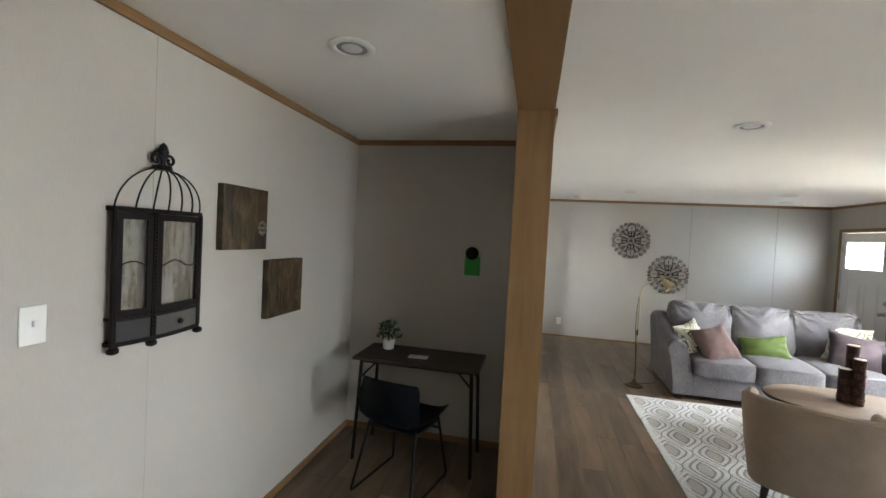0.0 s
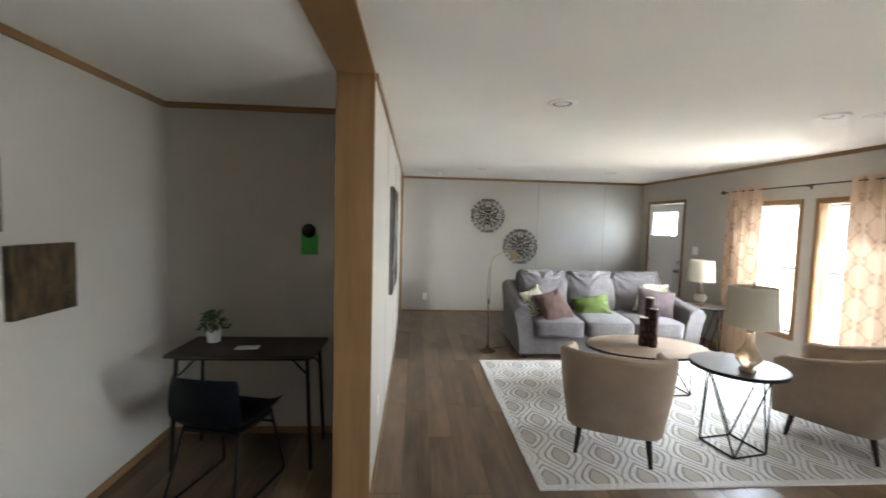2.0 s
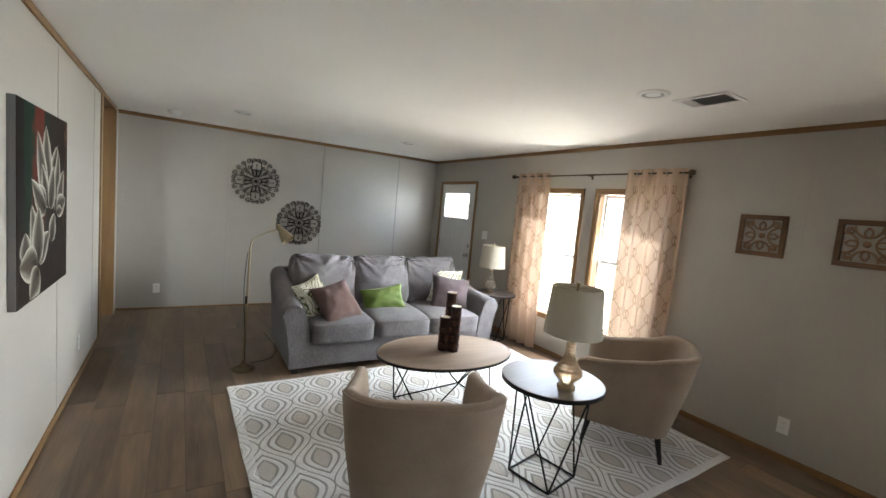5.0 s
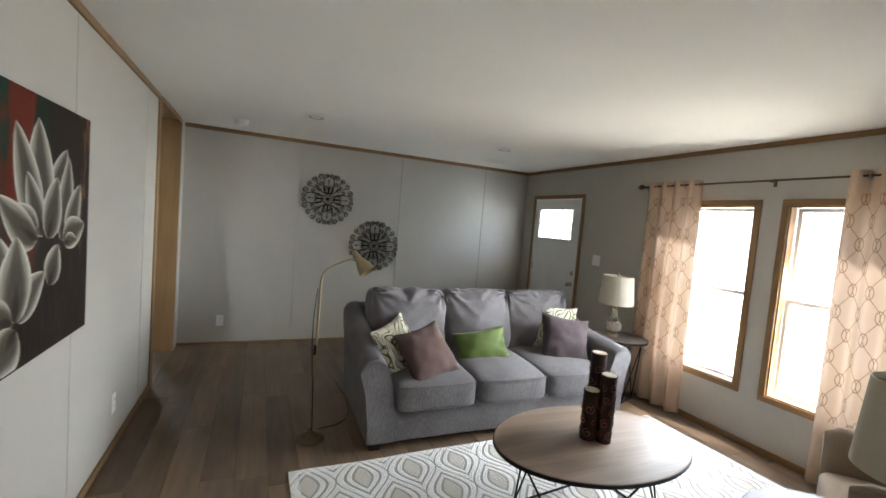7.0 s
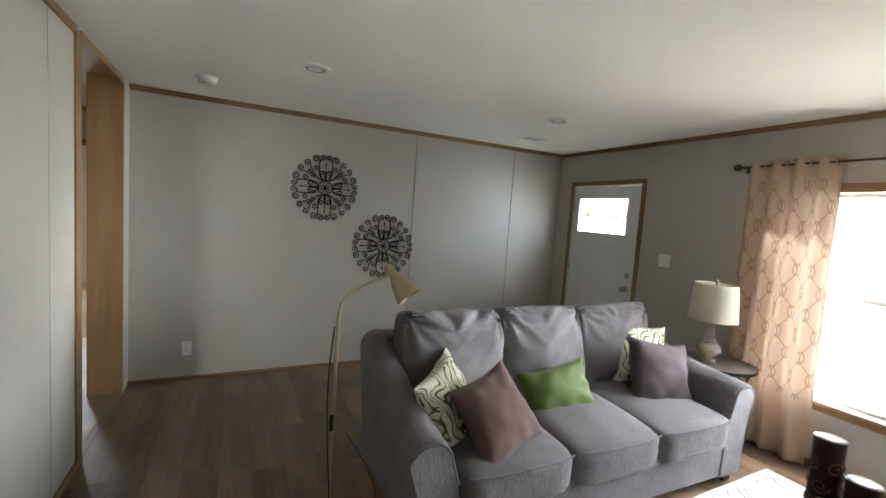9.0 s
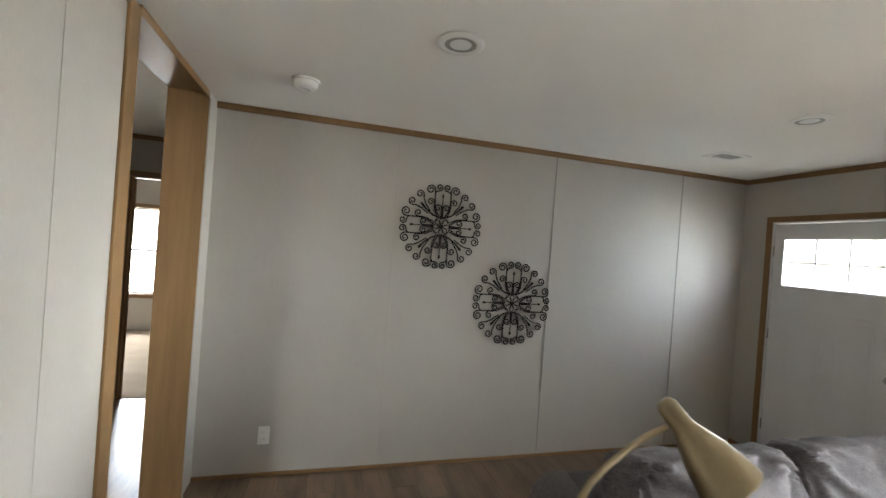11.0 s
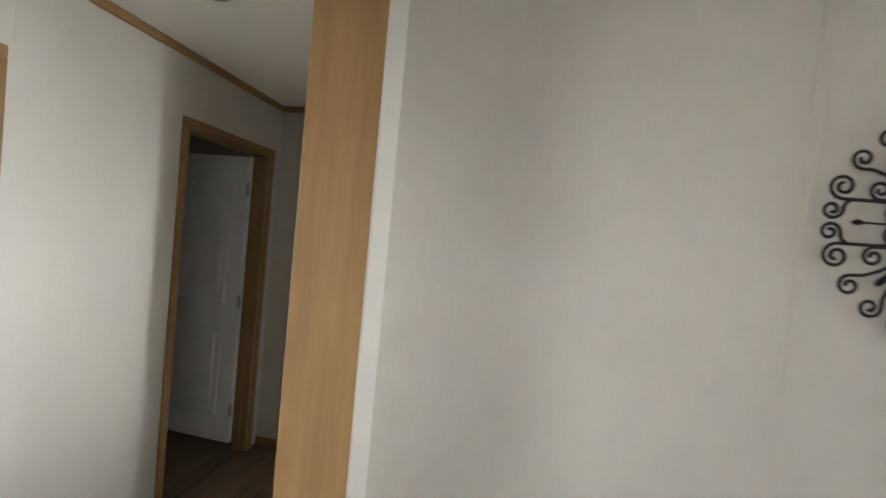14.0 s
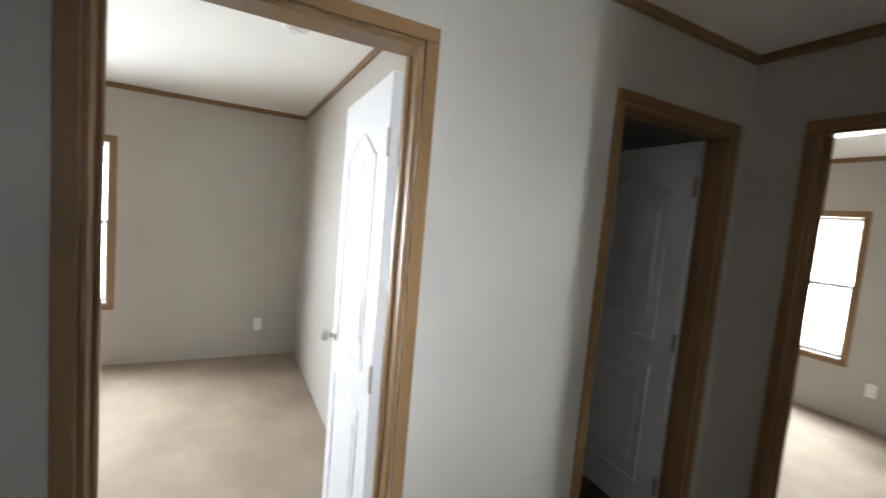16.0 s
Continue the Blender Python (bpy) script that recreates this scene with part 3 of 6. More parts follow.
# ---- tub chairs ----
def make_tub_chair():
    root = thing("tub_chair", Matrix(), "taupe linen barrel-back tub chair with black tapered legs", "chair", "tub chairs on the rug")

    def plan(s):
        """A point on the horseshoe plan, s from -1 to 1."""
        n = 4.2
        if abs(s) <= 0.66:
            q = s / 0.66 * math.pi * 0.5
            c, d = math.cos(q), math.sin(q)
            return Vector((0.305 * math.copysign(abs(d) ** (2 / n), d), -0.04 - 0.225 * abs(c) ** (2 / n), 0))
        t = (abs(s) - 0.66) / 0.34
        return Vector((math.copysign(0.305, s) * (1 - 0.03 * t), -0.04 + 0.365 * t, 0))

    rings = []
    steps = 52
    for i in range(steps + 1):
        s = -1 + 2 * i / steps
        p = plan(s)
        q = plan(min(1, s + 0.01)) - plan(max(-1, s - 0.01))
        out = Vector((q.y, -q.x, 0)).normalized()
        if out.dot(p - Vector((0, 0.3, 0))) < 0:
            out = -out
        t = abs(s)
        back = max(0.0, math.cos(min(1, t / 0.6) * math.pi / 2))
        fall = min(1, max(0, (t - 0.34) / 0.6))
        top = 0.765 - 0.115 * (fall * fall * (3 - 2 * fall))
        end = max(0.0, (t - 0.955) / 0.045)
        k = 1 - 0.6 * end ** 2
        drop = 0.035 * end ** 2
        lean = 0.03 + 0.07 * back
        ring = []
        for o, z in ((-0.03, 0.2), (0.0, 0.185), (0.012, 0.2), (0.022, 0.33), (0.032, 0.46), (0.036, top - 0.05 - drop), (0.032, top - 0.018 - drop), (0.016, top - drop), (-0.012, top - 0.002 - drop), (-0.034, top - 0.025 - drop), (-0.04, top - 0.12), (-0.04, 0.38)):
            ring.append(p + out * (o * k + lean * (z - 0.19) / 0.5) + Vector((0, 0.02 * end, z)))
        rings.append(ring)
    shell = part("shell", loft(rings), TAUPE, root, smooth=True, angle=70)
    part("piping", tube([r[6] + Vector((0, 0, 0.002)) for r in rings], 0.0046, 6), TAUPE, shell)
    part("seat_deck", boxed(-0.285, 0.285, -0.22, 0.31, 0.19, 0.3, 0.03, 3), TAUPE, root, smooth=True)
    part("seat_cushion", cushion(0.57, 0.62, 0.15, 6, 0.02, seed=2), TAUPE, root, smooth=True, angle=80, m=pose(0, 0.06, 0.365))
    for x in (-0.24, 0.24):
        for y in (-0.25, 0.265):
            lean = Vector((x * 0.10, -0.02 if y < 0 else 0.01, 0))
            part("leg", tube([Vector((x, y, 0.0)), Vector((x, y * 0.9, 0.215)) - lean], [0.013, 0.024], 10), FOOT, root, "black tapered leg", smooth=True)
    return root


chair = make_tub_chair()
chair.matrix_basis = pose(1.713, 3.463, 0.012, 0, 0, -25.8)
copy_thing(chair, pose(3.51, 3.46, 0.012, 0, 0, 30.5))


# ---- rug ----
def rug_material():
    n = Nodes("ogee_rug", 0.95, spec=0.1)
    x, y, z = n.split(n.coords())
    u = n.math("MULTIPLY_ADD", x, 1 / 0.315, 0.5)
    v = n.math("MULTIPLY_ADD", y, 1 / 0.525, -1.012 / 0.525)
    tri = n.math("ABSOLUTE", n.math("SUBTRACT", u, n.math("ROUND", u)))
    cosv = n.math("COSINE", n.math("MULTIPLY", v, 2 * math.pi))
    ridge = n.math("ABSOLUTE", n.math("SUBTRACT", v, n.math("ROUND", v)))
    edge = n.math("ADD", n.math("MULTIPLY_ADD", cosv, 0.21, 0.21), n.math("MULTIPLY_ADD", ridge, -0.16, 0.08))
    s = n.math("ABSOLUTE", n.math("SUBTRACT", tri, edge))
    # the dark lines are the carved relief's shade, put into the colour
    white, groove_shade, leaf = (0.70, 0.69, 0.665), (0.35, 0.33, 0.30), (0.51, 0.475, 0.425)
    ramp = n.ramp(s, [(0.0, groove_shade), (0.012, groove_shade), (0.02, white), (0.13, white), (0.145, groove_shade), (0.182, groove_shade), (0.198, white), (0.285, white), (0.3, groove_shade), (0.336, groove_shade), (0.352, leaf)])
    fine = n.noise(n.coords(), 260, 3, 0.7)
    wear = n.noise(n.coords(), 3, 3)
    bx = n.math("GREATER_THAN", n.math("ABSOLUTE", x), 1.46)
    by = n.math("GREATER_THAN", n.math("ABSOLUTE", y), 1.14)
    border = n.math("MAXIMUM", bx, by)
    col = n.mix(border, ramp, white)
    shadeb = n.ramp(n.math("ADD", n.math("MULTIPLY", fine, 0.6), n.math("MULTIPLY", wear, 0.4)), [(0.3, (0.84, 0.84, 0.84)), (0.7, (1.05, 1.05, 1.05))])
    node = n.tree.nodes.new("ShaderNodeMix")
    node.data_type, node.blend_type = "RGBA", "MULTIPLY"
    n.set(node, 0, 1.0)
    n.set(node, 6, col)
    n.set(node, 7, shadeb)
    n.colour(node.outputs[2])
    relief = n.node("RGBToBW", 0, {"Color": ramp})
    n.bump(n.math("ADD", n.math("MULTIPLY", relief, 2.0), n.math("MULTIPLY", fine, 0.5)), 0.8, 0.014)
    return n.mat


def make_rug():
    bm = bmesh.new()
    nx, ny = 60, 48
    wx, wy = 1.515, 1.185
    top = [[None] * (ny + 1) for _ in range(nx + 1)]
    low = [[None] * (ny + 1) for _ in range(nx + 1)]
    for i in range(nx + 1):
        for j in range(ny + 1):
            x, y = wx * (2 * i / nx - 1), wy * (2 * j / ny - 1)
            wob = 0.008 * noise.noise(Vector((x * 2.5, y * 2.5, 0)))
            rim = max(abs(x) / wx, abs(y) / wy)
            lift = 0.006 * max(0, noise.noise(Vector((x * 1.7 + 9, y * 1.7, 2)))) * max(0, (rim - 0.93) / 0.07)
            top[i][j] = bm.verts.new((x + wob, y + wob, 0.011 + lift - (0.004 if rim > 0.999 else 0)))
            if i in (0, nx) or j in (0, ny):
                low[i][j] = bm.verts.new((x + wob, y + wob, 0.0))
    for i in range(nx):
        for j in range(ny):
            bm.faces.new((top[i][j], top[i + 1][j], top[i + 1][j + 1], top[i][j + 1]))
    for i in range(nx):
        for j in (0, ny):
            bm.faces.new((top[i][j], top[i + 1][j], low[i + 1][j], low[i][j]))
    for j in range(ny):
        for i in (0, nx):
            bm.faces.new((top[i][j], top[i][j + 1], low[i][j + 1], low[i][j]))
    ob = tagged(link("area_rug", bm, rug_material(), True, 60), "cream and grey area rug with raised ogee lattice", "rug")
    ob.matrix_basis = pose(2.523, 4.133, 0.001, 0, 0, 0.3)


make_rug()

# ---- wire-leg tables ----
TABLETOP = wood("brown_oak_tabletop", (0.135, 0.09, 0.06), (0.28, 0.205, 0.148), 0.5, along=0, scale=0.8, spec=0.35)
DARKTOP = wood("dark_oak_tabletop", (0.07, 0.056, 0.048), (0.16, 0.132, 0.115), 0.42, along=0, scale=0.8, spec=0.35)


def wire_table(name, m, a, b, height, base_w, base_d, base_turn, top_material, label, category, thick=0.026, reach=0.82, group=""):
    root = thing(name, m, label, category, group)
    bm = bmesh.new()
    sides = 64
    rings = []
    for k, z in ((0.985, 0.0), (1.0, 0.004), (1.0, thick - 0.004), (0.99, thick)):
        rings.append([(a * k * math.cos(2 * math.pi * i / sides), b * k * math.sin(2 * math.pi * i / sides), height - thick + z) for i in range(sides)])
    slab = part("tabletop", loft(rings), top_material, root, smooth=True, angle=35)
    band = bmesh.new()
    lo = [[(a * k * math.cos(2 * math.pi * i / sides), b * k * math.sin(2 * math.pi * i / sides), height - thick + z) for i in range(sides)] for k, z in ((1.001, 0.002), (1.005, 0.002), (1.005, thick - 0.003), (1.001, thick - 0.003))]
    part("edge_band", loft(lo, band), BLACK, slab, "dark metal edge band", smooth=True)
    turn = Matrix.Rotation(radians(base_turn), 3, "Z")
    r = 0.0065
    corners = [turn @ Vector((sx * base_w / 2, sy * base_d / 2, r)) for sx, sy in ((-1, -1), (1, -1), (1, 1), (-1, 1))]
    for i in range(4):
        part("base_rail", tube([corners[i], corners[(i + 1) % 4]], r, 8), BLACK, root, smooth=True)
    for i in range(4):
        p = (corners[i] + corners[(i + 1) % 4]) / 2
        way = Vector((p.x / a, p.y / b, 0)).normalized()
        top = Vector((way.x * a * reach, way.y * b * reach, height - thick))
        for q in (corners[i], corners[(i + 1) % 4]):
            part("leg_rod", tube([q, top], 0.0055, 8), BLACK, root, smooth=True)
    return root


wire_table("coffee_table", pose(2.53, 4.475, 0.012, 0, 0, -3), 0.585, 0.40, 0.433, 0.68, 0.42, 8, TABLETOP, "oval coffee table with oak-look top and black wire legs", "coffee table", 0.024, 0.86)
wire_table("side_table", pose(2.592, 3.396, 0.012), 0.305, 0.305, 0.62, 0.286, 0.286, 10.5, DARKTOP, "round dark-topped side table with black wire legs on the rug", "side table", 0.028, group="wire side tables")
wire_table("side_table", pose(4.06, 5.74, 0.0), 0.25, 0.25, 0.605, 0.24, 0.24, 20, DARKTOP, "round dark-topped side table beside the sofa arm", "side table", 0.028, group="wire side tables")


# ---- table lamps ----
def shade_material(name, c):
    n = Nodes(name, 0.9, spec=0.1)
    v = n.coords()
    weave = n.noise(n.stretched(v, (500, 500, 120)), 1.0, 2)
    n.colour(n.ramp(weave, [(0.3, shade(c, 0.9)), (0.7, shade(c, 1.05))]))
    trans = n.node("BsdfTranslucent", 0, {"Color": shade(c, 0.9)})
    mix = n.node("MixShader", 0, {0: 0.15, 1: n.bsdf.outputs[0], 2: trans})
    n.set(n.out, "Surface", mix)
    n.bump(weave, 0.2, 0.002)
    return n.mat


SHADE = shade_material("cream_linen_shade", (0.58, 0.54, 0.44))


def mercury(name, c, clear=0.45):
    """Old blown glass, half clear and half silvered."""
    n = Nodes(name, 0.16)
    spots = n.noise(n.coords(), 90, 3, 0.7)
    n.colour(n.ramp(spots, [(0.35, shade(c, 0.75)), (0.65, c)]))
    n.set(n.bsdf, "Transmission Weight", clear)
    n.set(n.bsdf, "IOR", 1.45)
    n.bump(spots, 0.1, 0.002)
    return n.mat


AMBER = mercury("amber_glass", (0.84, 0.64, 0.42), 0.6)
CLEAR = mercury("pale_mercury_glass", (0.80, 0.74, 0.64), 0.8)


def table_lamp(m, glass_material, label, ribs):
    root = thing("table_lamp", m, label, "lamp", "table lamps")
    part("base", turned([(0.05, 0), (0.052, 0.008), (0.048, 0.022), (0.036, 0.03), (0.03, 0.034)], 32), BRASS, root, "brass foot", smooth=True)
    prof = []
    for i in range(41):
        t = i / 40
        z = 0.034 + 0.235 * t
        body = 0.026 + 0.056 * math.exp(-((t - 0.26) / (0.2 if t < 0.26 else 0.27)) ** 2)
        prof.append((body + (0.0022 * math.cos(t * 2 * math.pi * 13) if ribs else 0), z))
    part("body", turned(prof, 40), glass_material, root, smooth=True, angle=80)
    part("stem", turned([(0.018, 0.268), (0.022, 0.274), (0.012, 0.285), (0.008, 0.31), (0.008, 0.598)], 20), BRASS, root, smooth=True)
    sides = 40
    wall = [(0.159, 0.318), (0.163, 0.32), (0.141, 0.588), (0.138, 0.59), (0.136, 0.588), (0.157, 0.32)]
    rings = [[(r * math.cos(2 * math.pi * i / sides), r * math.sin(2 * math.pi * i / sides), z) for i in range(sides)] for r, z in wall]
    sh = part("shade", loft(rings + [rings[0]], caps=False), SHADE, root, "tapered cream linen drum shade", smooth=True, angle=50)
    for k in range(3):
        ang = 2 * math.pi * k / 3
        part("spider_arm", tube([(0, 0, 0.584), (0.138 * math.cos(ang), 0.138 * math.sin(ang), 0.584)], 0.002, 6), BRASS, sh)
    part("finial", turned([(0.006, 0.596), (0.011, 0.604), (0.012, 0.612), (0.006, 0.621), (0.002, 0.624)], 16), BRASS, root, smooth=True)
    return root


table_lamp(pose(2.55, 3.255, 0.6325), AMBER, "ribbed amber glass table lamp with cream drum shade", True)
table_lamp(pose(3.98, 5.768, 0.6055), CLEAR, "pale glass table lamp with cream drum shade beside the sofa", False)

# ---- candle holders ----
CARVED = plain("dark_carved_wood", (0.026, 0.011, 0.008), 0.42, vary=0.4, scale=20, bump=0.25)
CARVE = plain("worn_carved_ridge", (0.12, 0.045, 0.025), 0.35, vary=0.3)
WAX = plain("ivory_wax", (0.72, 0.66, 0.55), 0.5, vary=0.05)


def spiral(turns, r0, r1, n=22, start=0.0, hand=1):
    return [(r0 + (r1 - r0) * i / (n - 1), start + hand * 2 * math.pi * turns * i / (n - 1)) for i in range(n)]


def candle_holder(m, h):
    root = thing("candle_holder", m, "dark carved wooden pillar candle holder on the coffee table", "candle holder", "candle holders on the coffee table")
    r = 0.043
    part("pillar", turned([(r * 0.97, 0), (r, 0.006), (r * 0.985, h * 0.3), (r * 1.02, h * 0.48), (r * 1.03, h * 0.5), (r * 1.02, h * 0.52), (r * 0.985, h * 0.75), (r, h - 0.012), (r * 1.04, h - 0.006), (r * 1.02, h)], 28), CARVED, root, smooth=True, angle=50)
    z, k = 0.045, 0
    while z < h - 0.04:
        for j in range(4):
            a0 = math.pi / 2 * j + k * 0.8
            pts = []
            for rr, an in spiral(1.4, 0.026, 0.005, 18, 0.5 * j, 1 if (j + k) % 2 else -1):
                ang = a0 + rr * math.cos(an) / r
                pts.append(((r + 0.001) * math.cos(ang), (r + 0.001) * math.sin(ang), z + rr * math.sin(an)))
            part("carved_scroll", tube(pts, 0.003, 5), CARVE, root)
        z += 0.066
        k += 1
    part("candle_top", turned([(r * 0.9, h - 0.004), (r * 0.9, h + 0.003), (r * 0.84, h + 0.005), (r * 0.8, h + 0.002)], 28), WAX, root, "pale metal-rimmed top", smooth=True)
    return root


for x, y, h in ((2.575, 4.535, 0.465), (2.565, 4.437, 0.372), (2.50, 4.487, 0.275)):
    candle_holder(pose(x, y, 0.4455, 0, 0, x * 700), h)


# ---- floor lamp ----
DARKBRASS = plain("dark_aged_brass", (0.16, 0.125, 0.075), 0.4, 1.0, vary=0.2, bump=0.05)


def floor_lamp():
    root = thing("floor_lamp", pose(1.166, 5.685, 0.0), "brass gooseneck reading floor lamp beside the sofa", "floor lamp")
    part("base", turned([(0.098, 0.0), (0.102, 0.006), (0.096, 0.016), (0.082, 0.022), (0.06, 0.026), (0.052, 0.036), (0.03, 0.044), (0.02, 0.056), (0.012, 0.08)], 40), DARKBRASS, root, smooth=True)
    neck = [(0.0, 0.0, 0.06), (0.005, 0.009, 0.4), (0.01, 0.018, 0.75), (0.014, 0.025, 1.0), (0.016, 0.028, 1.10), (0.026, 0.031, 1.15), (0.05, 0.035, 1.183), (0.09, 0.042, 1.208), (0.14, 0.05, 1.232), (0.19, 0.056, 1.252), (0.236, 0.06, 1.264)]
    part("pole", tube(neck, [0.009] * 4 + [0.008] + [0.0065] * 6, 10), BRASS, root, smooth=True)
    top, rim = Vector((0.241, 0.068, 1.304)), Vector((0.325, -0.01, 1.178))
    turn = (rim - top).to_track_quat("Z", "Y").to_matrix().to_4x4()
    length = (rim - top).length
    prof = [(0.012, -0.012), (0.016, -0.008), (0.021, 0.0), (0.022, 0.045), (0.026, 0.055), (0.045, 0.10), (0.062, length), (0.060, length), (0.042, 0.10), (0.02, 0.06)]
    part("lamp_head", turned(prof, 28), BRASS, root, "brass cone shade", smooth=True, angle=50, m=Matrix.Translation(top) @ turn)
    part("switch", boxed(-0.012, 0.006, -0.022, -0.006, 0.60, 0.67, 0.004), BLACK, root, "black inline cord switch")
    cord = []
    for i in range(30):
        t = i / 29
        cord.append((-0.008 - 0.016 * math.sin(t * 5), -0.014 + 0.006 * math.sin(t * 9), 1.06 - 1.0 * t))
    part("cord", tube(cord, 0.003, 6), BLACK, root)
    lie = [(-0.01, -0.012, 0.06), (0.03, 0.05, 0.02), (0.1, 0.12, 0.004), (0.2, 0.14, 0.004), (0.28, 0.2, 0.004), (0.34, 0.34, 0.004), (0.36, 0.6, 0.004), (0.33, 1.0, 0.004)]
    part("cord", tube(lie, 0.003, 6), BLACK, root)
    return root


floor_lamp()


# ---- curtains ----
def curtain_material():
    n = Nodes("sheer_peach_curtain", 0.85, spec=0.1)
    uv = n.coords("UV")
    x, y, z = n.split(uv)
    b = n.math("COSINE", n.math("MULTIPLY", y, 2 * math.pi / 0.30))
    # an ogee lattice with small rings where its lines meet
    u, v = n.math("DIVIDE", x, 0.21), n.math("DIVIDE", y, 0.30)

    def saw(t):
        return n.math("ABSOLUTE", n.math("SUBTRACT", t, n.math("ROUND", t)))

    lattice = n.math("ABSOLUTE", n.math("SUBTRACT", saw(u), n.math("MULTIPLY_ADD", b, 0.25, 0.25)))
    line = n.math("LESS_THAN", lattice, 0.022)
    for du, dv in ((0.0, 0.5), (0.5, 0.0)):
        p, q = n.math("MULTIPLY", saw(n.math("ADD", u, du)), 0.21), n.math("MULTIPLY", saw(n.math("ADD", v, dv)), 0.26)
        far = n.math("SQRT", n.math("ADD", n.math("MULTIPLY", p, p), n.math("MULTIPLY", q, q)))
        ring = n.math("LESS_THAN", n.math("ABSOLUTE", n.math("SUBTRACT", far, 0.036)), 0.004)
        line = n.math("MAXIMUM", line, ring)
    inside = n.math("MULTIPLY", n.math("GREATER_THAN", y, 0.45), n.math("LESS_THAN", y, 1.98))
    line = n.math("MULTIPLY", line, inside)
    weave = n.noise(uv, 700, 2)
    cloth = n.mix(line, (0.53, 0.39, 0.285), (0.30, 0.195, 0.125))
    n.colour(cloth)
    n.bump(weave, 0.15, 0.001)
    trans = n.node("BsdfTranslucent", 0, {"Color": cloth})
    clear = n.node("BsdfTransparent", 0, {"Color": (1, 0.93, 0.86, 1)})
    one = n.node("MixShader", 0, {0: 0.07, 1: n.bsdf.outputs[0], 2: trans})
    amount = n.mix(line, (0.009, 0.009, 0.009), (0.002, 0.002, 0.002))
    two = n.node("MixShader", 0, {0: n.node("RGBToBW", 0, {"Color": amount}), 1: one, 2: clear})
    n.set(n.out, "Surface", two)
    return n.mat


CURTAIN = curtain_material()
ROD_X, ROD_Z = XE - 0.075, 2.093


def curtain(y0, y1, folds, seed):
    root = thing("curtain", pose(ROD_X, 0, 0), "sheer peach grommet curtain with brown quatrefoil lines", "curtain", "window curtains")
    bm = bmesh.new()
    layer = bm.loops.layers.uv.new("UVMap")
    nu, nv = 72, 26
    grid = []
    for j in range(nv + 1):
        v = j / nv
        z = 0.012 + (ROD_Z + 0.04 - 0.012) * v
        row = []
        for i in range(nu + 1):
            u = i / nu
            sway = 0.02 * noise.noise(Vector((u * 3 + seed, v * 1.5, 0)))
            flare = (1 - v) * 0.03 * (u - 0.5)
            ph = 2 * math.pi * folds * u + 0.5 * noise.noise(Vector((u * 2, v * 2, seed)))
            depth = 0.032 * (0.75 + 0.35 * (1 - v)) * math.sin(ph)
            row.append(bm.verts.new((depth, y0 + (y1 - y0) * u + sway * (1 - v) + flare, z)))
        grid.append(row)
    wide = 1.25
    for j in range(nv):
        for i in range(nu):
            face = bm.faces.new((grid[j][i], grid[j][i + 1], grid[j + 1][i + 1], grid[j + 1][i]))
            for loop, (ii, jj) in zip(face.loops, ((i, j), (i + 1, j), (i + 1, j + 1), (i, j + 1))):
                loop[layer].uv = (wide * ii / nu, grid[jj][ii].co.z)
    cloth = part("cloth", bm, CURTAIN, root, smooth=True, angle=80)
    for k in range(folds * 2):
        y = y0 + (y1 - y0) * (k + 0.5) / (folds * 2)
        ring = [(0.022 * math.cos(2 * math.pi * i / 16), y, ROD_Z + 0.022 * math.sin(2 * math.pi * i / 16)) for i in range(16)]
        part("grommet", tube(ring, 0.004, 6, closed=True), STEEL, root, smooth=True)
    return root


curtain(5.255, 5.81, 4, 1.0)
curtain(3.685, 4.26, 4, 6.0)


def curtain_rod():
    root = thing("curtain_rod", pose(ROD_X, 0, ROD_Z), "thin bronze curtain rod over the windows", "curtain rod")
    bronze = plain("dark_bronze", (0.10, 0.07, 0.045), 0.35, 0.9, bump=0)
    part("rod", tube([(0, 3.66, 0), (0, 5.9, 0)], 0.008, 10), bronze, root, smooth=True)
    for y in (3.655, 5.905):
        part("finial", turned([(0.008, -0.03), (0.018, -0.024), (0.026, -0.008), (0.026, 0.008), (0.018, 0.024), (0.008, 0.03)], 20), bronze, root, smooth=True, m=pose(0, y, 0, 90))
    for y in (3.70, 4.73, 5.865):
        part("bracket", boxed(-0.004, -ROD_X + XE, y - 0.006, y + 0.006, -0.012, -0.004, 0.002), bronze, root)
        part("wall_plate", boxed(XE - ROD_X - 0.006, XE - ROD_X, y - 0.012, y + 0.012, -0.04, 0.02, 0.003), bronze, root)


curtain_rod()


# ---- wrought-iron medallions ----
IRON = plain("brown_black_iron", (0.016, 0.011, 0.009), 0.6, 0.2, vary=0.3, scale=30, bump=0.1)


